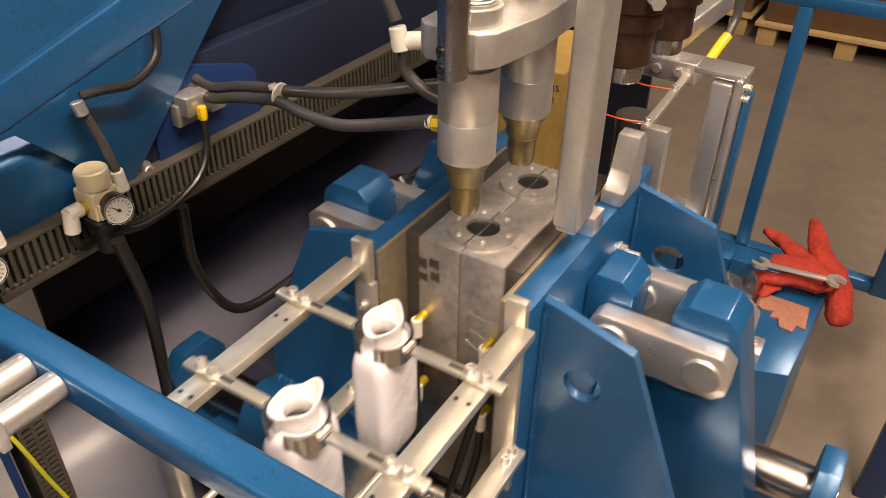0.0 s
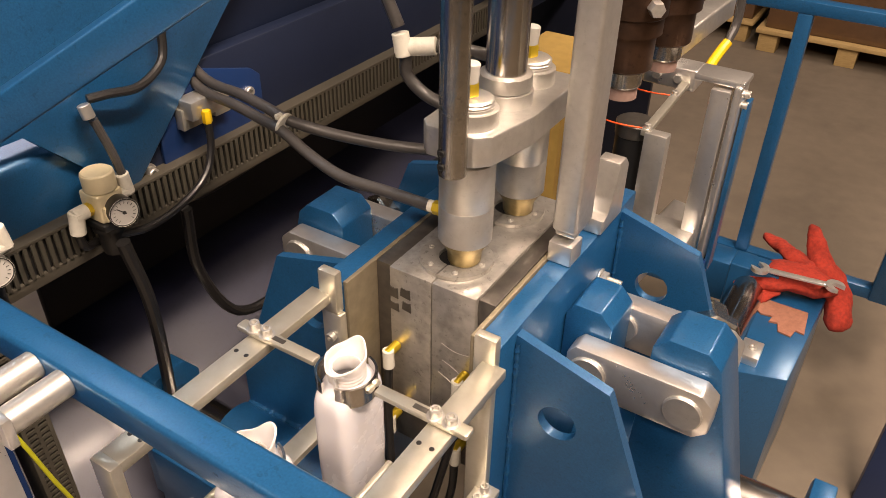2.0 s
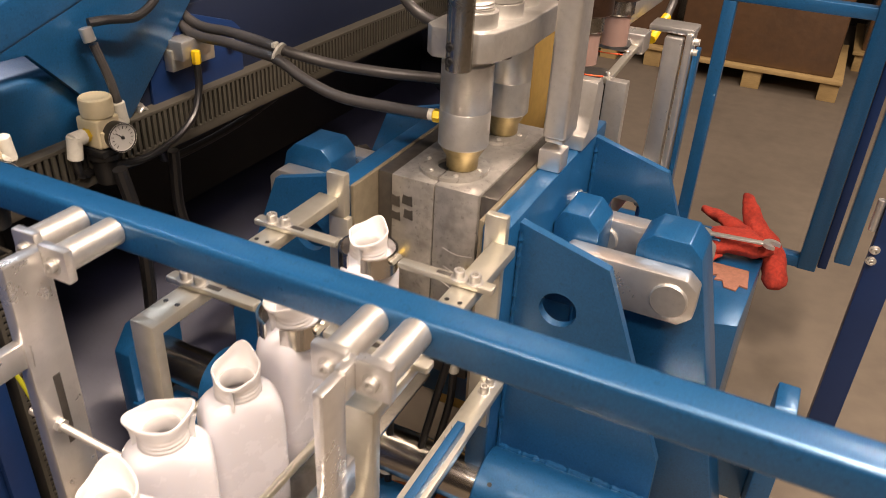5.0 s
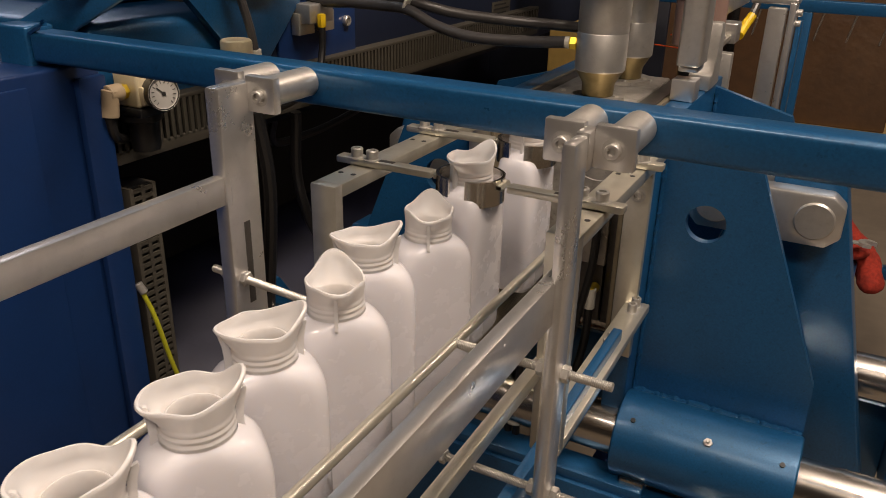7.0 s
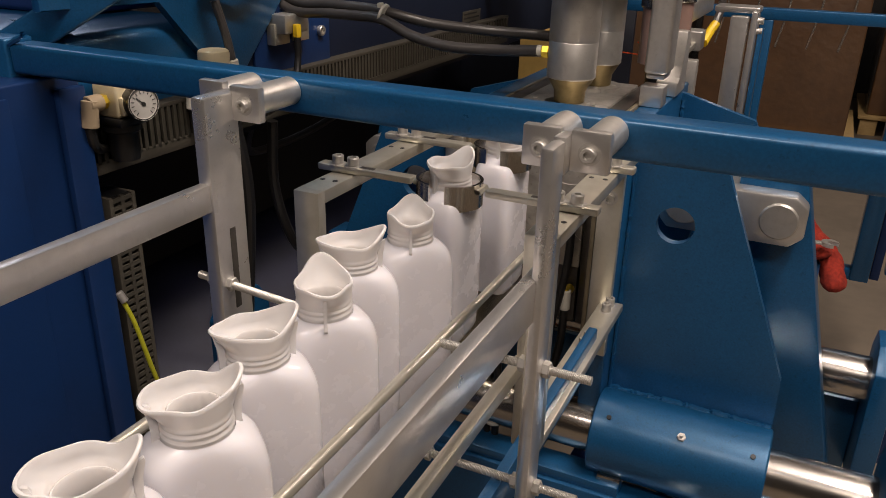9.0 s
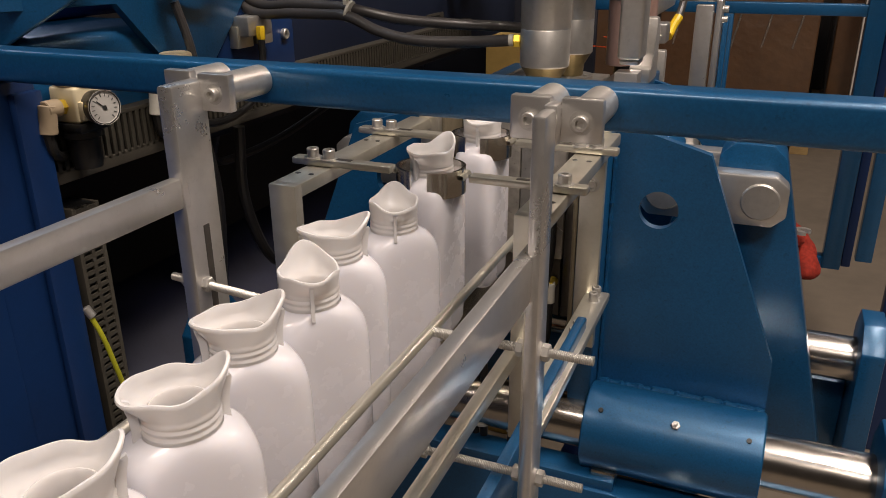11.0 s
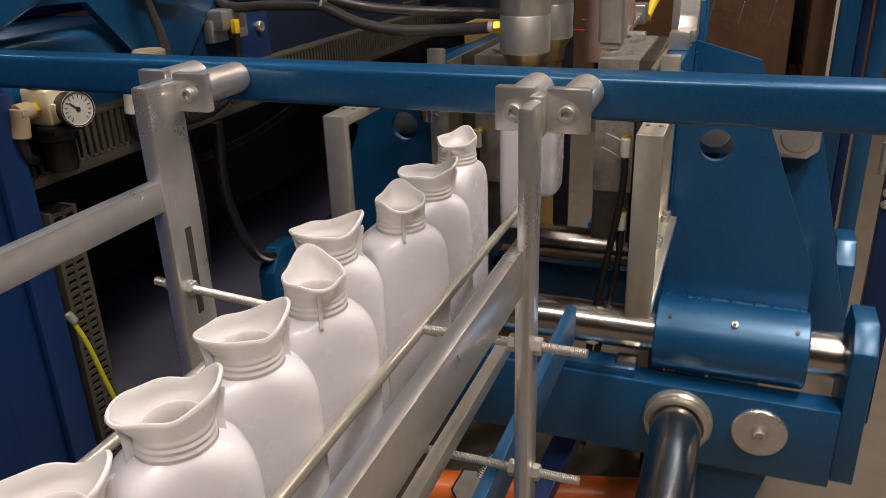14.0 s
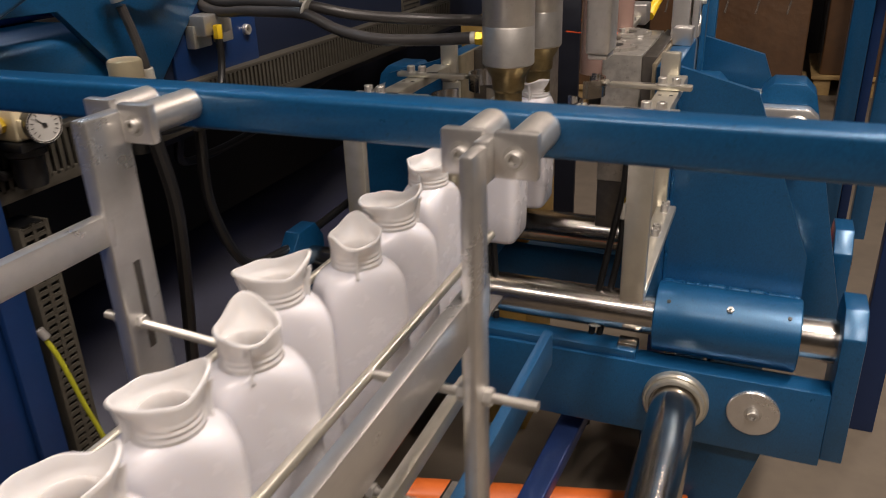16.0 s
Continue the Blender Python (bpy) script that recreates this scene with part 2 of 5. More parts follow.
def holed(outer, centre, radius, axis, a0, a1, seg=28):
    """A plate with one round hole that goes through it."""
    bm = bmesh.new()
    cu, cv = centre
    ring, edge = [], []
    for i in range(seg):
        a = 2 * math.pi * i / seg
        du, dv = math.cos(a), math.sin(a)
        ring.append((cu + radius * du, cv + radius * dv))
        best = None
        for j in range(len(outer)):
            (x1, y1), (x2, y2) = outer[j], outer[(j + 1) % len(outer)]
            ex, ey = x2 - x1, y2 - y1
            det = du * -ey + ex * dv
            if abs(det) < 1e-12:
                continue
            t = ((x1 - cu) * -ey + ex * (y1 - cv)) / det
            s = (du * (y1 - cv) - dv * (x1 - cu)) / det
            if t > 0 and -1e-6 <= s <= 1 + 1e-6 and (best is None or t < best):
                best = t
        edge.append((a, cu + best * du, cv + best * dv))
    for x, y in outer:
        edge.append((math.atan2(y - cv, x - cu) % (2 * math.pi), x, y))
    edge.sort()
    rim = [(x, y) for _, x, y in edge]

    def put(p, a):
        u, v = p
        return {"x": (a, u, v), "y": (u, a, v), "z": (u, v, a)}[axis]
    R = [[bm.verts.new(put(p, a)) for p in ring] for a in (a0, a1)]
    E = [[bm.verts.new(put(p, a)) for p in rim] for a in (a0, a1)]
    n = len(rim)
    angle = [e[0] for e in edge]
    for k in (0, 1):
        for i in range(n):
            j = (i + 1) % n
            r0, r1 = int(angle[i] * seg / (2 * math.pi) + 1e-6) % seg, int(angle[j] * seg / (2 * math.pi) + 1e-6) % seg
            vs = [E[k][i], E[k][j], R[k][r1]] + ([R[k][r0]] if r0 != r1 else [])
            bm.faces.new(vs)
    for i in range(seg):
        bm.faces.new((R[0][i], R[0][(i + 1) % seg], R[1][(i + 1) % seg], R[1][i]))
    for i in range(n):
        bm.faces.new((E[0][i], E[0][(i + 1) % n], E[1][(i + 1) % n], E[1][i]))
    bmesh.ops.remove_doubles(bm, verts=bm.verts, dist=1e-5)
    return bm


def lathe(base, way, profile, seg=24, bm=None, cap=True):
    """Turns (radius, height) pairs round the line from base along way."""
    bm = bm or bmesh.new()
    q = Vector(way).to_track_quat("Z", "Y").to_matrix()
    base = Vector(base)
    rings = []
    for r, h in profile:
        if r < 1e-6:
            rings.append([bm.verts.new(base + q @ Vector((0, 0, h)))])
        else:
            rings.append([bm.verts.new(base + q @ Vector((r * math.cos(2 * math.pi * i / seg), r * math.sin(2 * math.pi * i / seg), h))) for i in range(seg)])
    for a, b in zip(rings, rings[1:]):
        for i in range(seg):
            j = (i + 1) % seg
            if len(a) == 1 and len(b) == 1:
                continue
            if len(a) == 1:
                bm.faces.new((a[0], b[i], b[j]))
            elif len(b) == 1:
                bm.faces.new((a[i], a[j], b[0]))
            else:
                bm.faces.new((a[i], a[j], b[j], b[i]))
    if cap:
        for r in (rings[0], rings[-1]):
            if len(r) > 1:
                bm.faces.new(r)
    return bm


def rod(p0, p1, r, seg=24, bm=None, chamfer=0.001, r1=None):
    p0, p1 = Vector(p0), Vector(p1)
    n = (p1 - p0).length
    r1 = r if r1 is None else r1
    return lathe(p0, p1 - p0, [(r - chamfer, 0), (r, chamfer), (r1, n - chamfer), (r1 - chamfer, n)], seg, bm)


def thread(p0, p1, r, pitch=0.0016, bm=None):
    p0, p1 = Vector(p0), Vector(p1)
    n = (p1 - p0).length
    prof = [(r * 0.8, 0)]
    k = max(2, int(n / pitch))
    for i in range(k):
        prof += [(r * 0.86, n * (i + 0.1) / k), (r, n * (i + 0.6) / k)]
    prof.append((r * 0.8, n))
    return lathe(p0, p1 - p0, prof, 14, bm)


def screw(p, way, r=0.0065, h=0.008, bm=None):
    return lathe(p, way, [(r * 1.5, -0.0015), (r * 1.5, 0), (r * 0.98, 0.0002), (r, h * 0.9), (r * 0.9, h), (r * 0.56, h), (r * 0.5, h * 0.45), (0, h * 0.42)], 18, bm)


def hexnut(p, way, af=0.013, h=0.0065, bm=None, bore=0.0):
    r = af / math.sqrt(3)
    return lathe(p, way, [(r * 0.9, 0), (r, h * 0.12), (r, h * 0.88), (r * 0.9, h)], 6, bm)


def sweep(points, r, seg=10, bm=None, smooth=6):
    """A round hose through points, eased between them."""
    bm = bm or bmesh.new()
    P = [Vector(p) for p in points]
    P = [P[0] * 2 - P[1]] + P + [P[-1] * 2 - P[-2]]
    line = []
    for i in range(1, len(P) - 2):
        for k in range(smooth):
            t = k / smooth
            a, b, c, d = P[i - 1:i + 3]
            line.append(0.5 * (2 * b + (c - a) * t + (2 * a - 5 * b + 4 * c - d) * t * t + (3 * b - a - 3 * c + d) * t ** 3))
    line.append(P[-2])
    side, rings = None, []
    for i, p in enumerate(line):
        d = (line[min(i + 1, len(line) - 1)] - line[max(i - 1, 0)]).normalized()
        if side is None:
            side = d.orthogonal().normalized()
        side = (side - d * side.dot(d)).normalized()
        up = d.cross(side)
        rings.append([bm.verts.new(p + r * (math.cos(2 * math.pi * k / seg) * side + math.sin(2 * math.pi * k / seg) * up)) for k in range(seg)])
    for a, b in zip(rings, rings[1:]):
        for k in range(seg):
            bm.faces.new((a[k], a[(k + 1) % seg], b[(k + 1) % seg], b[k]))
    bm.faces.new(rings[0])
    bm.faces.new(rings[-1][::-1])
    return bm


def beam(p0, p1, w, h, bevel=0.003, up=(0, 0, 1), bm=None):
    """A square tube from p0 to p1, w wide, h high."""
    p0, p1 = Vector(p0), Vector(p1)
    d = (p1 - p0)
    z = d.normalized()
    x = Vector(up).cross(z).normalized()
    y = z.cross(x)
    m = Matrix((x, y, z)).transposed().to_4x4()
    m.translation = p0
    return box(-w / 2, w / 2, -h / 2, h / 2, 0, d.length, bevel, bm, m)


def bead(p0, p1, r=0.004, seed=1, bm=None):
    """An uneven weld seam."""
    rng = random.Random(seed)
    p0, p1 = Vector(p0), Vector(p1)
    n = max(6, int((p1 - p0).length / 0.0042))
    bm = bm or bmesh.new()
    q = (p1 - p0).to_track_quat("Z", "Y").to_matrix()
    rings = []
    for i in range(n + 1):
        c = p0.lerp(p1, i / n)
        rr = r * rng.uniform(0.55, 1.25)
        rings.append([bm.verts.new(c + q @ Vector((rr * math.cos(k * math.pi / 3), rr * math.sin(k * math.pi / 3), 0))) for k in range(6)])
    for a, b in zip(rings, rings[1:]):
        for k in range(6):
            bm.faces.new((a[k], a[(k + 1) % 6], b[(k + 1) % 6], b[k]))
    return bm


X0 = -0.181   # line of the bottles and blow pins
XM = -0.189   # parting of the mould
XA = -0.1825  # middle of the carrier arms
PINS = (0.541, 0.695)


def mirror(bm, about=XM):
    for v in bm.verts:
        v.co.x = 2 * about - v.co.x
    bmesh.ops.reverse_faces(bm, faces=bm.faces)
    return bm


# ---- hall ----
FZ = -0.20
solo("floor", box(-8, 8, -6, 12, FZ - 0.1, FZ, 0), FLOOR, "worn grey concrete factory floor", "floor", (0, 0, FZ), kind="structure")
solo("wall_back", box(-8, 8, 7.0, 7.2, FZ, 4.6, 0), DARKWALL, "dark far wall of the factory hall", "wall", (0, 7, FZ), kind="structure")
solo("wall_front", box(-8, 8, -6.2, -6, FZ, 4.6, 0), WALL, "grey wall of the factory hall", "wall", (0, -6, FZ), kind="structure")
solo("wall_west", box(-8.2, -8, -6, 12, FZ, 4.6, 0), DARKWALL, "dark side wall of the factory hall", "wall", (-8, 0, FZ), kind="structure")
solo("wall_east", box(8, 8.2, -6, 12, FZ, 4.6, 0), WALL, "grey side wall of the factory hall", "wall", (8, 0, FZ), kind="structure")
solo("ceiling", box(-8.2, 8.2, -6.2, 12.2, 4.6, 4.7, 0), WALL, "grey ceiling of the factory hall", "ceiling", (0, 0, 4.6), kind="structure")

# ---- front frame of blue square tube ----
ff = thing("front_guard", (-0.77, 0.08, FZ), "blue painted square tube guard frame in front of the mould station", "guard frame")
part("rail", box(-0.745, 1.3, 0.06, 0.097, 0.950, 0.987, 0.006), BLUE, ff)
part("post", box(-0.806, -0.747, 0.058, 0.099, FZ, 0.992, 0.004), BLUE, ff)
part("brace", beam((-0.805, 0.112, 0.972), (-0.255, 0.565, 1.405), 0.046, 0.046, 0.004, (0, 0, 1)), BLUE, ff)
part("bolt", screw((-0.768, 0.058, 0.845), (0, -1, 0), 0.008, 0.010), BOLT, ff, "socket head bolt")
part("seam", bead((-0.745, 0.062, 0.985), (-0.715, 0.062, 0.999), 0.004, 3), BLUE, ff)

# ---- bottle conveyor: posts, side rails, guide rods ----
cv = thing("bottle_conveyor", (X0, 0, FZ), "bright aluminium bottle conveyor clamped to the blue rail", "conveyor")
for name, x0, x1, y0, y1 in (("post", -0.360, -0.343, -0.050, -0.004), ("post", -0.0235, -0.0125, -0.052, -0.022)):
    p = part(name, box(x0, x1, y0, y1, 0.50, 0.984, 0.003), ALU, cv)
    if x0 < -0.2:
        part("slot", box(x1 - 0.001, x1 + 0.0008, -0.031, -0.023, 0.765, 0.852, 0.0003), DARKSTEEL, p, "dark adjusting slot")
part("side_rail", box(-0.359, -0.346, -0.75, -0.044, 0.874, 0.902, 0.002), ALU, cv)
part("side_rail", box(-0.031, -0.019, -0.75, 0.0, 0.838, 0.877, 0.002), ALU, cv)
part("lower_rail", box(-0.070, -0.058, -0.75, 0.06, 0.722, 0.738, 0.002), ZINC, cv)
part("stay", box(-0.0255, -0.0145, -0.050, -0.026, 0.20, 0.845, 0.003), ZINC, cv)
part("post_head", box(-0.0235, -0.0125, -0.022, 0.0, 0.955, 0.986, 0.002), ALU, cv)
part("bead", bead((-0.346, -0.046, 0.874), (-0.346, -0.046, 0.906), 0.004, 5), ALU, cv)
part("bead", bead((-0.026, -0.028, 0.838), (-0.026, -0.020, 0.885), 0.005, 6), ALU, cv)
for x, y, wide in ((-0.329, -0.012, 0.017), (-0.375, -0.004, 0.015), (0.003, -0.010, 0.016), (-0.037, -0.010, 0.016)):
    b = part("clamp_block", box(x - wide, x + wide, y, y + 0.010, 0.956, 0.990, 0.002), ALU, cv)
    part("clamp_screw", screw((x, y, 0.972), (0, -1, 0), 0.0062, 0.006), BOLT, b, "socket screw with washer")
    part("spacer", rod((x, y + 0.010, 0.974), (x, 0.060, 0.974), 0.0145, 28), ALU_CAST, cv, "round aluminium spacer")
part("guide_rod", rod((-0.112, -0.75, 0.79), (-0.112, 0.275, 0.786), 0.0048, 16), ZINC, cv)
part("guide_rod", rod((-0.250, -0.75, 0.79), (-0.250, 0.20, 0.786), 0.0048, 16), ZINC, cv)
for z, xa, xb in ((0.788, -0.112, 0.030), (0.664, -0.118, 0.028)):
    t = part("threaded_rod", thread((xa, -0.034, z), (xb, -0.034, z), 0.0042), BOLT, cv)
    part("nut", hexnut((-0.0125, -0.034, z), (1, 0, 0)), BOLT, t)
    part("nut", hexnut((-0.0275, -0.034, z), (-1, 0, 0)), BOLT, t)
    if z < 0.7:
        part("nut", hexnut((xa - 0.004, -0.034, z), (1, 0, 0)), BOLT, t)
t = part("threaded_rod", thread((-0.382, -0.037, 0.797), (-0.250, -0.037, 0.788), 0.0042), BOLT, cv)
part("nut", hexnut((-0.344, -0.037, 0.795), (1, 0, 0)), BOLT, t)
part("nut", hexnut((-0.361, -0.037, 0.796), (-1, 0, 0)), BOLT, t)
part("cross_rod", thread((-0.112, -0.034, 0.788), (-0.094, -0.034, 0.786), 0.0042), BOLT, cv)
part("slide_plate", box(-0.235, -0.125, -0.75, 0.36, 0.658, 0.663, 0.001), STEEL, cv, "steel slide plate under the bottles")
part("plate_support", box(-0.055, -0.043, -0.75, 0.30, 0.61, 0.658, 0.002), BLUE, cv, "blue angle under the slide plate")

# ---- bottles ----


def bottle_shell(seed, turn):
    """A square-shouldered blown bottle; body and crooked flash are turned out of rounded outlines."""
    rng = random.Random(seed)
    seg = 64

    def outline(a, wx, wy, power):
        c, s = math.cos(a), math.sin(a)
        k = (abs(c) ** power + abs(s) ** power) ** (-1 / power)
        return wx * c * k, wy * s * k
    levels = [(0.000, 0.019, 0.032, 5), (0.002, 0.0228, 0.0365, 5), (0.008, 0.0252, 0.0395, 5), (0.05, 0.0264, 0.0408, 5), (0.140, 0.0264, 0.0408, 5),
              (0.150, 0.0263, 0.0405, 4.7), (0.158, 0.0261, 0.0398, 4.3), (0.1645, 0.0258, 0.0384, 3.8), (0.1695, 0.0254, 0.0362, 3.3), (0.1735, 0.0249, 0.0332, 2.9), (0.1765, 0.0243, 0.0296, 2.5),
              (0.1788, 0.0235, 0.0258, 2.2), (0.1805, 0.0226, 0.0230, 2)]
    body = bmesh.new()
    rings = []
    for z, wx, wy, p in levels:
        rings.append([body.verts.new((*outline(2 * math.pi * i / seg, wx, wy, p), z)) for i in range(seg)])
    for a, b in zip(rings, rings[1:]):
        for i in range(seg):
            body.faces.new((a[i], a[(i + 1) % seg], b[(i + 1) % seg], b[i]))
    body.faces.new(rings[0])
    neck = bmesh.new()
    prof = [(0.0226, 0.180), (0.0221, 0.1815), (0.0228, 0.1828), (0.0229, 0.1838), (0.0220, 0.1850), (0.0220, 0.1862), (0.0227, 0.1874), (0.0228, 0.1884),
            (0.0219, 0.1896), (0.0219, 0.1906), (0.0225, 0.1916), (0.0219, 0.1930)]
    nr = [[neck.verts.new((r * math.cos(2 * math.pi * i / seg), r * math.sin(2 * math.pi * i / seg), z)) for i in range(seg)] for r, z in prof]
    ph, sag = rng.uniform(0, 6.28), rng.uniform(0.2, 0.6)
    for z, r, flare in ((0.1955, 0.0224, 0.15), (0.199, 0.0230, 0.40), (0.2025, 0.0237, 0.70), (0.2055, 0.0243, 0.92), (0.2075, 0.0246, 1.0)):
        ring = []
        for i in range(seg):
            a = 2 * math.pi * i / seg
            back, front = max(0, math.cos(a - turn)) ** 7, max(0, math.cos(a - turn - math.pi)) ** 7
            rr = r * (1 + flare * (0.27 * back + 0.33 * front) - 0.05 * flare * math.sin(a - turn) ** 2 + 0.012 * flare * math.sin(3 * a + ph))
            zz = z + flare * (0.0088 * back - 0.0035 * sag * front + 0.0020 * math.sin(2 * a + ph) + 0.0008 * math.sin(5 * a + 2 * ph))
            ring.append(neck.verts.new((rr * math.cos(a), rr * math.sin(a), zz)))
        nr.append(ring)
    last = nr[-1]
    for dz, sc in ((0.0012, 0.98), (0.0012, 0.925), (-0.0015, 0.885), (-0.0055, 0.86)):
        nr.append([neck.verts.new((v.co.x * sc, v.co.y * sc, v.co.z + dz)) for v in last])
    for r, z in ((0.0202, 0.1985), (0.0188, 0.1965), (0.0181, 0.1935), (0.0175, 0.1950), (0.0166, 0.1955), (0.0161, 0.1940), (0.0159, 0.178), (0.0186, 0.172)):
        nr.append([neck.verts.new((r * math.cos(2 * math.pi * i / seg), r * math.sin(2 * math.pi * i / seg), z)) for i in range(seg)])
    for a, b in zip(nr, nr[1:]):
        for i in range(seg):
            neck.faces.new((a[i], a[(i + 1) % seg], b[(i + 1) % seg], b[i]))
    # pinched seams below the two flash corners
    seams = []
    for k in (0, math.pi):
        c, s = math.cos(turn + k), math.sin(turn + k)
        fin = bmesh.new()
        t = 0.0014
        line = [(0.0212, 0.182), (0.0236, 0.1765), (0.0262, 0.1735), (0.0276, 0.176), (0.0272, 0.184), (0.0280, 0.194), (0.0302, 0.2035), (0.0296, 0.2056), (0.0262, 0.204), (0.0236, 0.197)]
        for side in (-1, 1):
            fin.faces.new([fin.verts.new((r * c - side * t * s, r * s + side * t * c, z)) for r, z in line])
        fs = list(fin.faces)
        a, b = list(fs[0].verts), list(fs[1].verts)
        for i in range(len(a)):
            fin.faces.new((a[i], a[(i + 1) % len(a)], b[(i + 1) % len(b)], b[i]))
        seams.append(fin)
    return body, neck, seams


def bottle(loc, seed, flash=math.pi / 2, label="white blown plastic bottle with uncut neck flash"):
    b = thing("bottle", (0, 0, 0), label, "bottle", "bottles")
    body, neck, seams = bottle_shell(seed, flash)
    part("body", body, BOTTLE, b, sharp=50)
    nk = part("neck_flash", neck, MOIL, b, "crooked translucent neck flash", sharp=60)
    for s in seams:
        part("seam", s, MOIL, nk)
    b.location = loc
    b.rotation_mode = "QUATERNION"
    return b


BZ = 0.668   # bottoms of the bottles on the blow pins
ROWZ = 0.664  # bottoms of the bottles in the conveyor
# x after the release, y, turn in degrees, angle of the flash on the bottle, seed, and how far the released bottles nudge it aside
ROW = [(-0.153, -0.456, -38, 1.56, 21, 0.0), (-0.154, -0.372, -39, 1.58, 22, 0.0), (-0.151, -0.290, -38, 1.57, 23, 0.003), (-0.159, -0.206, -39, 1.56, 24, 0.014),
       (-0.156, -0.122, -36, 2.82, 25, 0.016), (-0.190, -0.037, -44, 1.45, 26, 0.008), (-0.161, 0.047, -36, 2.70, 27, 0.022)]
QUEUE = [(bottle((bx, by, ROWZ), seed, flash, "white plastic bottle with uncut neck flash in the conveyor"), turn, nudge) for bx, by, turn, flash, seed, nudge in ROW]
HELD = [bottle((-0.1825, 0.138, ROWZ), 31, 1.3, "white plastic bottle gripped at its neck by steel arms"),
        bottle((-0.1825, 0.292, ROWZ), 32, 1.7, "white plastic bottle gripped at its neck by steel arms")]
HUNG = [bottle((-0.181, y, BZ), seed, 1.5, "freshly blown white bottle hanging on its blow pin") for y, seed in zip(PINS, (33, 34))]

# ---- carriage base on its floor shaft ----
for x in (0.078,):
    sh = thing("carriage_shaft", (x, -0.45, 0.30), "thick chromed shaft on which the mould carriage slides", "shaft", "carriage shafts")
    part("shaft", rod((x, -0.45, 0.300), (x, 1.55, 0.300), 0.041, 40), CHROME, sh)
    part("end_block", box(x - 0.06, x + 0.06, 1.55, 1.62, FZ, 0.36, 0.004), BLUE, sh)
    part("end_block", box(x - 0.06, x + 0.06, -0.52, -0.45, FZ, 0.36, 0.004), BLUE, sh)
cb = thing("mould_carriage", (0.0, 0.36, 0.22), "blue welded carriage base with guide rods across the machine", "carriage base")
part("front_beam", box(-0.72, 0.325, 0.345, 0.395, 0.215, 0.362, 0.003), BLUE, cb)
part("rear_beam", box(-0.72, 0.325, 0.80, 0.85, 0.215, 0.362, 0.003), BLUE, cb)
part("step_rail", box(-0.66, 0.0, 0.352, 0.40, 0.362, 0.378, 0.002), BLUE, cb)
for x0, x1 in ((0.325, 0.361), (-0.746, -0.710)):
    for y in (0.420, 0.775):
        part("end_plate", prism([(y - 0.070, 0.226), (y + 0.058, 0.226), (y + 0.058, 0.468), (y + 0.030, 0.508), (y - 0.036, 0.508), (y - 0.070, 0.468)], "x", x0, x1, 0.003), BLUE, cb)
        part("end_cap", rod((x1 if x0 > 0 else x0 - 0.006, y, 0.425), (x1 + 0.006 if x0 > 0 else x0, y, 0.425), 0.03), STEEL, cb)
for y in (0.420, 0.775):
    part("guide_bar", rod((-0.712, y, 0.425), (0.327, y, 0.425), 0.0385, 40), CHROME, cb, "polished steel guide bar")
for x in (0.078,):
    part("shaft_boss", lathe((x, 0.345, 0.300), (0, -1, 0), [(0.058, 0), (0.058, 0.012), (0.055, 0.016), (0.052, 0.016), (0.050, 0.024), (0.045, 0.026), (0.042, 0.020)], 36), ZINC, cb, "steel bearing seat with wiper ring")
d = part("cover_disc", lathe((0.209, 0.345, 0.302), (0, -1, 0), [(0.044, 0), (0.044, 0.005), (0.042, 0.007), (0, 0.007)], 36), ALU, cb)
part("disc_screw", screw((0.209, 0.338, 0.302), (0, -1, 0), 0.010, 0.010), BOLT, d)
part("rib", prism([(0.10, 0.214), (0.24, 0.214), (0.16, -0.10), (0.10, -0.10)], "y", 0.38, 0.395, 0.002), BLUE, cb)
part("lug", box(-0.035, 0.0, 0.36, 0.39, 0.378, 0.388, 0.002), STEEL, cb)

# ---- the two clamp halves with their mould blocks ----


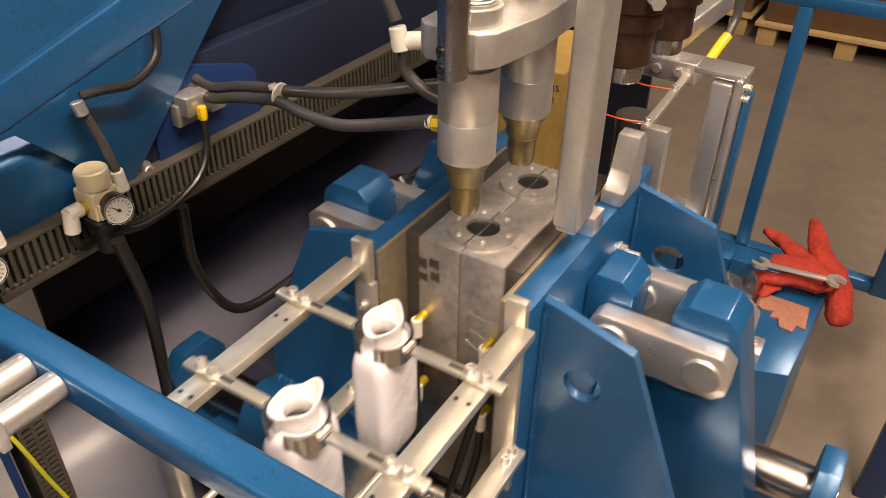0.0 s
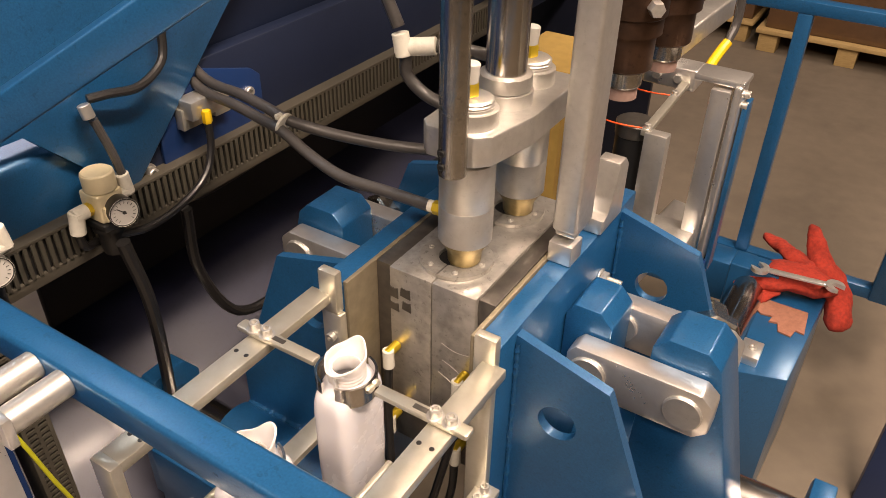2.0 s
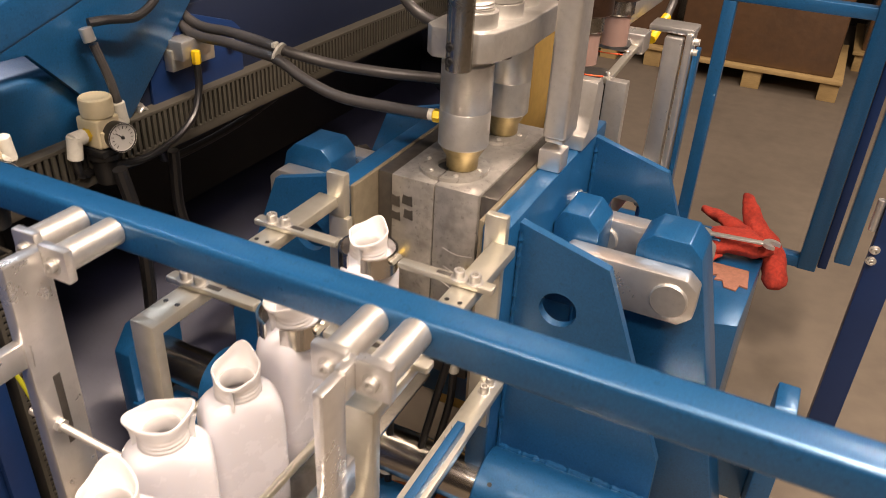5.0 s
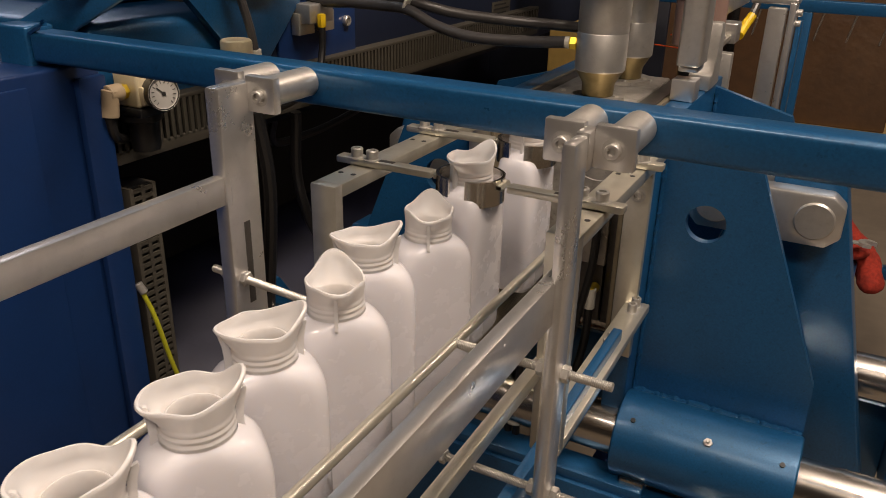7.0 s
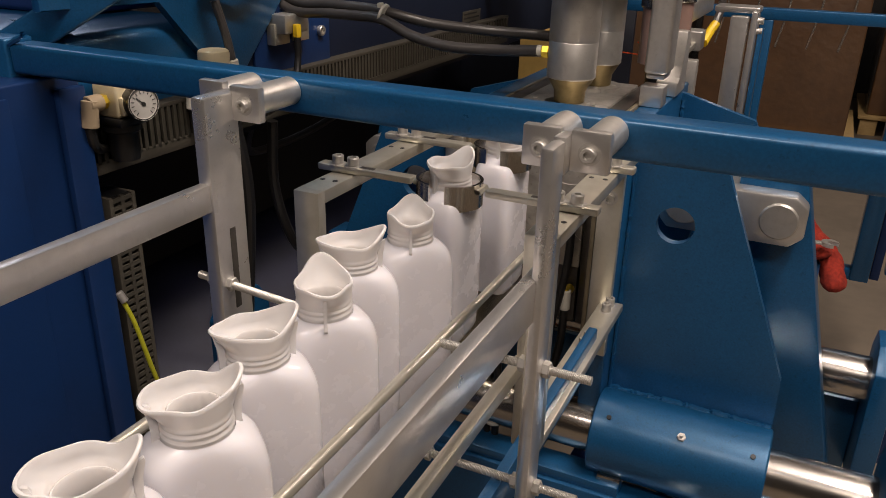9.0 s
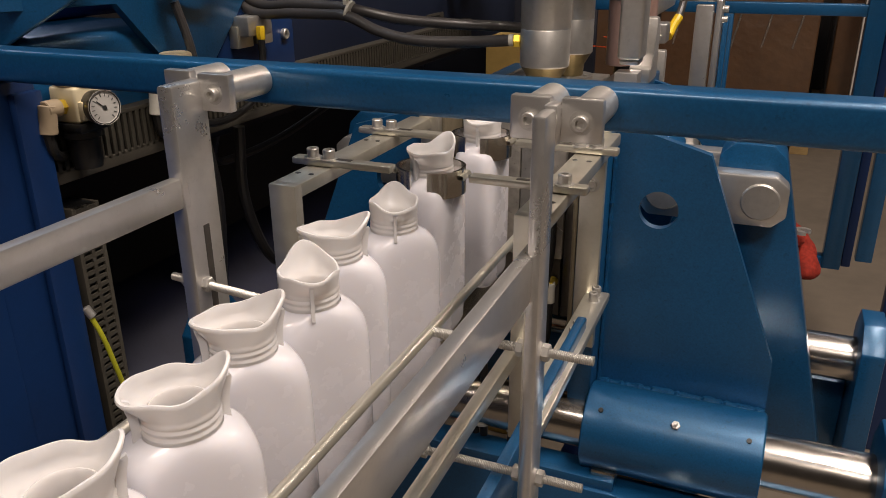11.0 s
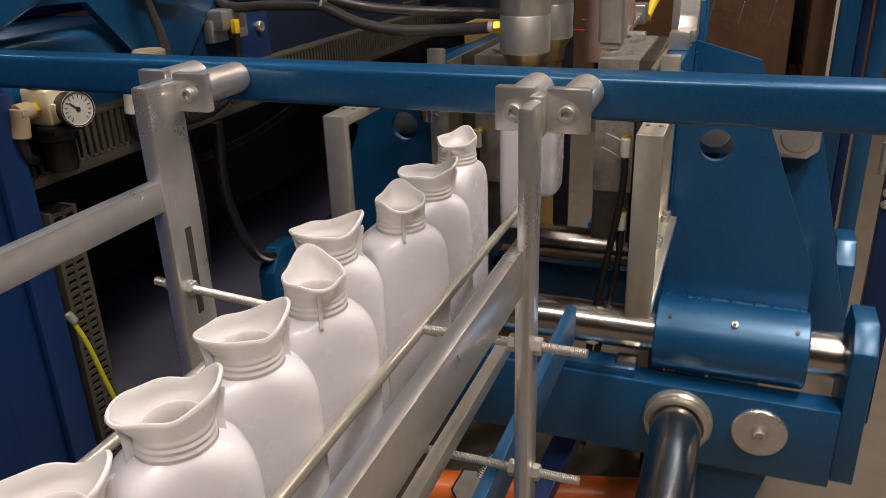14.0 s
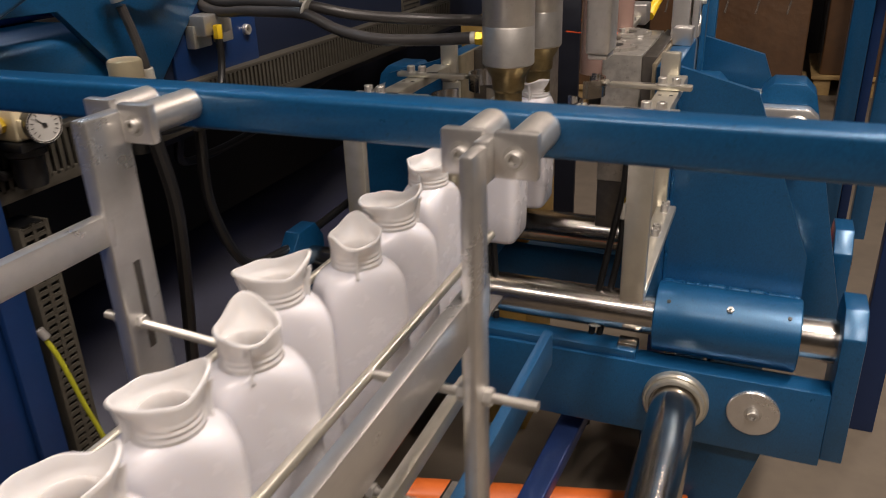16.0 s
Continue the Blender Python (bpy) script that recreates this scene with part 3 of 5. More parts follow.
def clamp_half(side):
    fix = (lambda bm: bm) if side > 0 else mirror
    h = thing("mould_clamp", (X0 + side * 0.12, 0.48, 0.45), "blue welded clamp half carrying a steel mould block", "mould clamp", "mould clamps")

    def p(name, bm, mat, parent=None, label=""):
        return part(name, fix(bm), mat, parent or h, label)

    def arm(name, bm, mat, parent=None, label=""):
        return part(name, bm if side > 0 else mirror(bm, XA), mat, parent or h, label)
    p("platen", box(-0.088, -0.054, 0.416, 0.865, 0.395, 0.880, 0.003), BLUE)
    outline = [(-0.056, 0.872), (0.072, 0.836), (0.184, 0.552), (0.186, 0.435), (-0.056, 0.435)]
    for y in (0.463, 0.806):
        g = p("gusset", holed(outline, (0.012, 0.754), 0.0265, "y", y, y + 0.014), BLUE)
        p("seam", bead((-0.051, y - 0.001, 0.47), (-0.051, y - 0.001, 0.86), 0.0035, 11), BLUE, g)
        yb = 0.420 if y < 0.6 else 0.775
        b = p("bushing", lathe((-0.054, yb, 0.425), (1, 0, 0), [(0.040, 0), (0.0625, 0), (0.0645, 0.002), (0.0645, 0.240), (0.0625, 0.242), (0.040, 0.242)], 48), BLUE)
        p("seam", bead((-0.05, y - 0.002, 0.4755), (0.184, y - 0.002, 0.4755), 0.0072, 13), BLUE, b)
        n = p("grease_nipple", hexnut((0.073, yb - 0.0395, 0.4750), (0, -0.6, 0.8), 0.011, 0.005), BOLT, b)
        p("nipple_tip", rod((0.073, yb - 0.0425, 0.4790), (0.073, yb - 0.047, 0.4845), 0.0028, 12), BOLT, n)
        for x in (-0.030, 0.168):
            p("set_screw", rod((x, yb - 0.0395, 0.4755), (x, yb - 0.0412, 0.4777), 0.0035, 12, None, 0.0003), BLACK, b)
    # mould block, backing plate
    p("backing_plate", box(-0.0955, -0.0885, 0.420, 0.790, 0.56, 0.883, 0.0015), PLATE, None, "bronze toned backing plate")
    p("slot_plate", box(-0.1210, -0.0960, 0.484, 0.790, 0.56, 0.883, 0.0015), DARKSTEEL)
    mb = p("mould_block", box(XM + 0.0006, -0.1215, 0.478, 0.760, 0.655, 0.8855, 0.002), MOULD, None, "scratched steel mould block")
    p("lower_block", box(XM + 0.0006, -0.124, 0.484, 0.752, 0.560, 0.654, 0.002), DARKSTEEL)
    if side < 0:
        for i, (u, v, w, h_) in enumerate(((-0.156, 0.842, 0.017, 0.016), (-0.136, 0.836, 0.015, 0.018), (-0.157, 0.820, 0.015, 0.016), (-0.137, 0.814, 0.016, 0.014))):
            p("paint_patch", prism([(u, v), (u + w, v + 0.002), (u + w * 0.9, v + h_), (u + w * 0.4, v + h_ * 0.9), (u + 0.001, v + h_)], "y", 0.4768, 0.4784, 0.0), DARKSTEEL, mb, "worn paint residue")
    else:
        p("scratch", sweep([(-0.172, 0.4785, 0.79), (-0.150, 0.4783, 0.784), (-0.125, 0.4785, 0.787)], 0.0009, 5), ALU, mb)
        p("scratch", sweep([(-0.176, 0.4785, 0.735), (-0.150, 0.4783, 0.722), (-0.122, 0.4785, 0.70)], 0.0012, 5), ALU, mb)
        p("scratch", sweep([(-0.170, 0.4785, 0.760), (-0.150, 0.4783, 0.752), (-0.130, 0.4785, 0.738)], 0.0009, 5), ALU, mb)
    for y in PINS:
        arc = [(XM + 0.0008 + 0.050 * math.sin(a), y - 0.050 * math.cos(a)) for a in [math.pi * i / 16 for i in range(17)]]
        inner = [(XM + 0.0008 + 0.0235 * math.sin(a), y - 0.0235 * math.cos(a)) for a in [math.pi * i / 16 for i in range(17)]]
        bm = bmesh.new()
        for z0, z1 in ((0.8860, 0.8915),):
            rr = [[bm.verts.new((u, v, z)) for u, v in q] for q in (arc, inner) for z in (z0, z1)]
            for i in range(16):
                bm.faces.new((rr[1][i], rr[1][i + 1], rr[3][i + 1], rr[3][i]))
                bm.faces.new((rr[0][i], rr[0][i + 1], rr[1][i + 1], rr[1][i]))
                bm.faces.new((rr[2][i], rr[2][i + 1], rr[3][i + 1], rr[3][i]))
        fl = p("flange", bm, MOULD, mb, "round steel neck flange")
        # The block is solid: a flat black half disc gives the shaded cavity opening.
        ar = [(XM + 0.0008 + 0.0232 * math.sin(a), y - 0.0232 * math.cos(a)) for a in [math.pi * i / 16 for i in range(17)]]
        p("cavity_shade", prism(ar, "z", 0.8858, 0.8865, 0.0), BLACK, fl, "flat black half disc for the shade in the round cavity mouth")
        for a in (0.5, 1.57, 2.64):
            p("screw", screw((XM + 0.040 * math.sin(a), y - 0.040 * math.cos(a), 0.8913), (0, 0, 1), 0.004, 0.002), BOLT, fl)
    for z in (0.752, 0.62):
        e = p("hose_elbow", rod((-0.132, 0.478, z), (-0.132, 0.452, z), 0.0075, 14), BRASS, mb)
        p("elbow_cap", rod((-0.132, 0.456, z + 0.006), (-0.132, 0.456, z - 0.026), 0.0085, 14), WHITE, e, "white push-in elbow")
    p("mould_hose", sweep([(-0.132, 0.456, 0.74), (-0.133, 0.450, 0.66), (-0.150, 0.43, 0.54), (-0.163, 0.41, 0.44), (-0.168, 0.40, 0.32), (-0.16, 0.50, 0.14), (-0.12, 0.72, 0.05)], 0.0062), RUBBER)
    p("mould_hose", sweep([(-0.132, 0.456, 0.60), (-0.132, 0.448, 0.54), (-0.142, 0.43, 0.46), (-0.155, 0.395, 0.36), (-0.170, 0.40, 0.24), (-0.19, 0.52, 0.08)], 0.0062), RUBBER)
    p("hose_tie", lathe((-0.162, 0.402, 0.395), (0, 0, 1), [(0.0125, 0), (0.0145, 0.001), (0.0145, 0.004), (0.0125, 0.005)], 16), WHITE)
    # carrier arms bolted to the platen
    br = arm("arm_bracket", box(-0.068, -0.036, 0.068, 0.404, 0.855, 0.870, 0.002), ZINC, None, "zinc plated arm bracket")
    arm("bracket_leg", box(-0.068, -0.036, 0.056, 0.070, 0.632, 0.870, 0.002), ZINC, br)
    arm("bracket_foot", box(-0.068, -0.036, 0.070, 0.414, 0.632, 0.644, 0.002), ZINC, br)
    arm("bracket_lug", box(-0.080, -0.050, 0.400, 0.4145, 0.840, 0.906, 0.003), ZINC, br)
    arm("bracket_plate", box(-0.084, -0.052, 0.4005, 0.4135, 0.560, 0.840, 0.002), ZINC, br)
    for y in (0.27, 0.38):
        arm("screw", screw((-0.052, y, 0.644), (0, 0, 1), 0.0065, 0.012), BOLT, br)
        arm("screw", screw((-0.052, y + 0.02, 0.644), (0, 0, 1), 0.0065, 0.012), BOLT, br)
    arm("plate_screw", screw((-0.068, 0.4005, 0.800), (0, -1, 0), 0.007, 0.008), BOLT, br)
    for y in (0.136, 0.291):
        outline = [(-0.139, y - 0.0075), (-0.020, y - 0.0085), (-0.018, y - 0.006), (-0.018, y + 0.006), (-0.020, y + 0.0085), (-0.139, y + 0.0075)]
        a = arm("carrier_arm", prism(outline, "z", 0.8705, 0.8785, 0.0022), ZINC, None, "flat steel arm with a half ring")
        bm = bmesh.new()
        ra, rb = 0.0335, 0.0305
        rows = []
        for i in range(19):
            t = math.pi * (-0.5 + i / 18) * 0.88
            rows.append([bm.verts.new((XA + 0.003 + r * math.cos(t), y + r * math.sin(t), z)) for r, z in ((ra, 0.8565), (ra, 0.8835), (rb, 0.8835), (rb, 0.8565))])
        for u, v in zip(rows, rows[1:]):
            for k in range(4):
                bm.faces.new((u[k], u[(k + 1) % 4], v[(k + 1) % 4], v[k]))
        bm.faces.new(rows[0])
        bm.faces.new(rows[-1])
        arm("half_ring", bm, CHROME, a, "polished steel half ring")
        arm("ring_weld", bead((XA + 0.037, y - 0.010, 0.8755), (XA + 0.037, y + 0.010, 0.8755), 0.004, 21), ZINC, a)
        arm("arm_slot", box(-0.090, -0.068, y - 0.0035, y + 0.0035, 0.8782, 0.8788, 0.0002), DARKSTEEL, a, "dark slot")
        for x in (-0.062, -0.042):
            arm("screw", screw((x, y, 0.8788), (0, 0, 1), 0.0068, 0.010), BOLT, a)
        for x in (-0.060, -0.044):
            arm("spare_hole", rod((x, y - 0.035, 0.8698), (x, y - 0.035, 0.8704), 0.003, 12, None, 0.0001), BLACK, br)
    # toggle links
    oct_ = [(-0.030, 0.722), (-0.018, 0.708), (0.158, 0.708), (0.176, 0.724), (0.176, 0.768), (0.158, 0.784), (-0.018, 0.784), (-0.030, 0.770)]
    for y in (0.578, 0.700):
        ln = p("toggle_link", prism(oct_, "y", y, y + 0.036, 0.004), ALU, None, "polished steel toggle link")
        for x in (0.139, 0.004):
            p("pin", lathe((x, y, 0.746), (0, -1, 0), [(0.027, 0), (0.027, 0.003), (0.025, 0.005), (0.0, 0.005)], 32), ALU_CAST, ln)
    for x0, x1 in ((-0.053, 0.018),):
        lug = p("toggle_lug", prism([(x0, 0.66), (x1 - 0.01, 0.66), (x1, 0.70), (x1, 0.80), (x1 - 0.02, 0.822), (x0 + 0.012, 0.822), (x0, 0.80)], "y", 0.617, 0.697, 0.003), BLUE, None, "blue toggle lug")
    outer = [(0.075, 0.800), (0.095, 0.820), (0.148, 0.820), (0.168, 0.800), (0.290, 0.290), (0.060, 0.290)]
    p("outer_plate", prism(outer, "y", 0.618, 0.698, 0.003), BLUE)
    s = p("stud", thread((-0.054, 0.746, 0.785), (-0.018, 0.746, 0.785), 0.0055), BOLT)
    p("nut", hexnut((-0.050, 0.746, 0.785), (1, 0, 0), 0.019, 0.010), BOLT, s)
    p("washer", rod((-0.054, 0.746, 0.785), (-0.050, 0.746, 0.785), 0.014), BOLT, s)
    nut = p("pivot_nut", lathe((0.118, 0.800, 0.715), (0.3, -0.95, 0.1), [(0.030, -0.05), (0.030, 0), (0.044, 0.002), (0.044, 0.022), (0.040, 0.026), (0.02, 0.026)], 8), STEEL, None, "octagonal steel pivot nut")
    if side > 0:
        p("stop_block", box(-0.089, -0.054, 0.614, 0.650, 0.8805, 0.912, 0.002), ALU, None, "bright aluminium stop block")
        p("cam_plate", prism([(0.71, 0.8805), (0.79, 0.8805), (0.79, 0.965), (0.775, 0.98), (0.75, 0.98), (0.742, 0.925), (0.73, 0.905), (0.71, 0.905)], "x", -0.084, -0.050, 0.003), ALU_CAST, None, "aluminium cam plate")
    return h


HALVES = [clamp_half(1), clamp_half(-1)]

# ---- blow unit ----
bu = thing("blow_unit", (X0, 0.60, 1.03), "aluminium blow head with two blow pins, yoke and brass fittings", "blow unit")
part("yoke", prism([(-0.228, 0.518), (-0.215, 0.504), (-0.148, 0.504), (-0.132, 0.520), (-0.118, 0.60), (-0.118, 0.735), (-0.130, 0.748), (-0.215, 0.748), (-0.232, 0.72)], "z", 1.054, 1.094, 0.003), ALU_CAST, bu)
for y in PINS:
    c = part("blow_cylinder", lathe((X0 + 0.004, y, 0.927), (0, 0, 1), [(0.034, 0), (0.0358, 0.002), (0.0358, 0.052), (0.0352, 0.053), (0.0358, 0.054), (0.0358, 0.118), (0.031, 0.119), (0.031, 0.128)], 40), ALU_CAST, bu)
    part("blow_tip", lathe((X0 + 0.004, y, 0.927), (0, 0, -1), [(0.034, 0), (0.0235, 0.018), (0.0225, 0.034), (0.0195, 0.038), (0.0190, 0.070), (0.016, 0.078), (0, 0.079)], 32), BRONZE, c, "stained bronze blow tip")
    f = part("side_fitting", hexnut((X0 - 0.030, y - 0.006, 0.962), (-1, -0.1, 0), 0.017, 0.011), BRASS, c, "yellow hose fitting")
    part("fitting_collar", rod((X0 - 0.041, y - 0.007, 0.962), (X0 - 0.049, y - 0.008, 0.962), 0.0085, 18), WHITE, f)
    k = part("collar", lathe((X0 + 0.008, y, 1.094), (0, 0, 1), [(0.032, 0), (0.032, 0.020), (0.027, 0.021), (0.027, 0.024), (0.024, 0.025), (0.026, 0.027), (0.024, 0.029), (0.026, 0.031), (0.024, 0.033), (0.022, 0.034), (0, 0.034)], 30), ALU_CAST, bu, "threaded aluminium collar")
    part("collar_label", box(X0 - 0.004, X0 + 0.022, y - 0.0335, y - 0.0315, 1.100, 1.112, 0.0003), LABEL, k, "small white label")
    part("top_nut", hexnut((X0 + 0.004, y, 1.128), (0, 0, 1), 0.020, 0.016), BRASS, k)
    part("top_tube", rod((X0 + 0.004, y, 1.144), (X0 + 0.006, y, 1.168), 0.0095, 16), FROST, k, "frosted plastic tube stub")
g = part("guide_column", rod((X0 + 0.013, 0.490, 1.048), (X0 + 0.013, 0.490, 1.75), 0.0172, 32), STEEL, bu, "turned steel guide column")
for z in (1.062, 1.080):
    part("column_screw", screw((X0 + 0.008, 0.4735, z), (0, -1, 0), 0.0045, 0.003), BLACK, g)
part("piston_rod", rod((X0 + 0.010, 0.618, 1.096), (X0 + 0.010, 0.618, 1.75), 0.026, 36), CHROME, bu, "chromed piston rod")
for k in range(2):
    part("rod_clamp", lathe((X0 + 0.010, 0.618, 1.094 + 0.02 * k), (0, 0, 1), [(0.036 - 0.002 * k, 0), (0.036 - 0.002 * k, 0.018), (0.028, 0.020)], 12), ALU_CAST, bu)
part("under_nut", rod((X0 + 0.018, 0.618, 1.054), (X0 + 0.018, 0.618, 1.034), 0.018, 20), DARKSTEEL, bu)

# hoses of the blow unit, one rigid bundle that swings about the manifold
hs = thing("air_hose", (-0.655, 0.545, 1.035), "black air hoses tied together, running to the blow unit", "hose")
A = (-0.80, 0.610, 1.03)
part("hose", sweep([A, (-0.72, 0.604, 0.983), (-0.63, 0.588, 0.984), (-0.56, 0.570, 0.986), (-0.505, 0.558, 0.985), (-0.45, 0.552, 0.965), (-0.38, 0.54, 0.955), (-0.30, 0.540, 0.956), (X0 - 0.046, 0.533, 0.962)], 0.0085, 12), GREYHOSE, hs)
part("hose", sweep([(-0.80, 0.625, 1.04), (-0.72, 0.616, 0.996), (-0.63, 0.602, 0.997), (-0.56, 0.586, 0.998), (-0.505, 0.575, 0.995), (-0.44, 0.60, 0.98), (-0.36, 0.63, 0.972), (-0.28, 0.67, 0.966), (X0 - 0.046, 0.687, 0.962)], 0.0085, 12), GREYHOSE, hs)
part("cable_tie", lathe((-0.508, 0.567, 0.992), (0.9, 0.05, -0.3), [(0.015, -0.0025), (0.0175, -0.002), (0.0175, 0.002), (0.015, 0.0025)], 16), WHITE, hs, "white cable tie")
part("tie_tail", box(-0.512, -0.506, 0.553, 0.565, 1.003, 1.011, 0.001), WHITE, hs)

# feeding hose with white tee above
th = thing("tee_fitting", (-0.30, 0.62, 1.13), "white plastic tee fitting with grey hoses", "pipe fitting")
part("tee", rod((-0.325, 0.60, 1.137), (-0.275, 0.62, 1.143), 0.012, 18), WHITE, th)
part("tee_branch", rod((-0.312, 0.60, 1.128), (-0.318, 0.60, 1.158), 0.0115, 18), WHITE, th)
part("hose", sweep([(-0.312, 0.606, 1.13), (-0.315, 0.61, 1.10), (-0.29, 0.615, 1.075), (-0.25, 0.62, 1.062)], 0.0085, 12), GREYHOSE, th)
part("hose", sweep([(-0.32, 0.60, 1.165), (-0.36, 0.60, 1.25), (-0.40, 0.60, 1.4)], 0.0085, 12), GREYHOSE, th)
part("hose", sweep([(-0.275, 0.62, 1.143), (-0.23, 0.66, 1.13), (-0.20, 0.72, 1.10)], 0.0085, 12), GREYHOSE, th)

# hanging aluminium column beside the blow unit
hc = thing("hanging_column", (-0.068, 0.605, 0.93), "square aluminium column hanging from the machine head", "column")
part("column", box(-0.087, -0.052, 0.615, 0.672, 0.930, 1.8, 0.005), ALU_CAST, hc)
part("toe", box(-0.084, -0.055, 0.620, 0.667, 0.922, 0.931, 0.003), ALU, hc)

# ---- machine body at the left ----
mb = thing("machine_bed", (-0.95, 0.6, FZ), "large blue painted extruder bed with rounded edges", "machine body")
part("bed_box", box(-1.9, -0.742, 0.14, 0.435, 0.80, 0.985, 0.020), BLUE, mb)
part("bed_lid", box(-1.9, -0.90, 0.30, 0.95, 0.985, 1.03, 0.012), BLUE_VIOLET, mb)
part("side_wall", box(-0.78, -0.745, 0.43, 2.2, 0.78, 1.02, 0.003), NAVY_SHADED, mb)
part("front_gusset", prism([(0.30, 1.02), (0.435, 0.87), (0.455, 0.87), (0.80, 1.20), (1.1, 1.6), (0.10, 1.6), (0.10, 1.02)], "x", -0.742, -0.728, 0.002), BLUE, mb, "large slanted blue gusset plate")
part("rear_gusset", prism([(0.72, 0.84), (0.80, 0.84), (1.35, 1.15), (1.5, 1.6), (0.9, 1.6), (0.60, 1.1)], "x", -0.80, -0.783, 0.002), NAVY_SHADED, mb)
part("far_drum", rod((-0.82, 1.15, 1.02), (-0.82, 2.0, 1.02), 0.07, 24), NAVY_SHADED, mb)
part("lower_wall", box(-1.12, -1.10, 0.43, 2.2, FZ, 0.80, 0.002), BAY_SHADED, mb)
part("sloped_sheet", prism([(-1.10, 0.42), (-0.72, 0.12), (-0.72, 0.105), (-1.10, 0.405)], "y", 0.14, 2.2, 0.001), SHEET, mb, "sloping glossy dark blue sheet")
part("rear_wall", box(-1.12, -0.45, 2.2, 2.22, FZ, 1.02, 0.001), BAY_SHADED, mb)
for y, z in ((0.490, 0.873), (0.715, 0.862), (0.721, 0.933)):
    b = part("bolt", screw((-0.744, y, z), (1, 0, 0), 0.010, 0.014), BOLT, mb, "socket head bolt with washer")
pl = part("valve_plate", prism([(0.52, 0.845), (0.74, 0.845), (0.755, 0.86), (0.755, 0.955), (0.735, 0.972), (0.60, 1.015), (0.52, 1.015)], "x", -0.745, -0.738, 0.002), BLUE_DULL, mb)

np_ = part("name_plate", box(-0.7455, -0.7430, 1.412, 1.532, 0.855, 0.908, 0.0008), DUCT, mb, "small grey name plate")
for k in range(4):
    part("text_line", box(-0.7432, -0.7424, 1.422, 1.520 - 0.018 * (k % 2), 0.865 + 0.011 * k, 0.869 + 0.011 * k, 0.0), INK, np_)

cab = thing("control_cabinet", (-0.85, -0.1, FZ), "tall blue sheet metal cabinet beside the conveyor", "cabinet")
part("body", box(-1.5, -0.712, -0.9, 0.128, FZ, 0.945, 0.004), BLUE_DULL, cab)
part("door_edge", box(-0.7125, -0.706, -0.9, 0.02, FZ, 0.930, 0.002), BLUE_DULL, cab)
part("corner_profile", box(-0.712, -0.700, 0.085, 0.126, FZ, 0.93, 0.003), BLUE_DULL, cab)


def duct(name, p0, n, pitch, along, wide, label):
    """A slotted wiring duct: two lips and a row of fingers on a solid trough, black for the shade inside."""
    d = thing(name, p0, label, "wiring duct")
    x, y, z = p0
    length = n * pitch
    if along == "y":
        part("lip", box(x - 0.05, x, y, y + length, z, z + 0.018, 0.001), DUCT, d)
        part("lip", box(x - 0.05, x, y, y + length, z + wide - 0.006, z + wide, 0.001), DUCT, d)
        # Black here stands for the shade seen between the grey fingers.
        part("trough", box(x - 0.05, x - 0.006, y, y + length, z + 0.018, z + wide - 0.006, 0), BLACK, d, "black filling for the shade inside the duct")
        size, first, step = (0.004, pitch * 0.52, wide - 0.020), Vector((-0.002, pitch / 2, wide / 2 + 0.004)), Vector((0, pitch, 0))
    else:
        part("lip", box(x - 0.05, x, y, y + 0.007, z, z + length, 0.001), DUCT, d)
        part("lip", box(x - 0.05, x, y + wide - 0.007, y + wide, z, z + length, 0.001), DUCT, d)
        part("lip", box(x - 0.005, x - 0.0003, y + wide / 2 - 0.003, y + wide / 2 + 0.003, z, z + length, 0.0), DUCT, d)
        part("trough", box(x - 0.05, x - 0.006, y + 0.007, y + wide - 0.007, z, z + length, 0), BLACK, d, "black filling for the shade inside the duct")
        size, first, step = (0.004, wide - 0.012, pitch * 0.5), Vector((-0.0025, wide / 2, pitch / 2)), Vector((0, 0, pitch))
    u, v, w = (c / 2 for c in size)
    me = finish(box(-u, u, -v, v, -w, w, 0), "finger", DUCT)
    for k in range(n):
        f = new("finger", me)
        f.parent = d
        f.location = first + step * k
    return d


duct("wiring_duct", (-0.718, 0.128, 0.800), 125, 0.0125, "y", 0.076, "grey slotted wiring duct along the blue machine side")
duct("wiring_duct", (-0.716, 0.150, 0.05), 62, 0.0115, "z", 0.048, "grey slotted wiring duct standing upright")

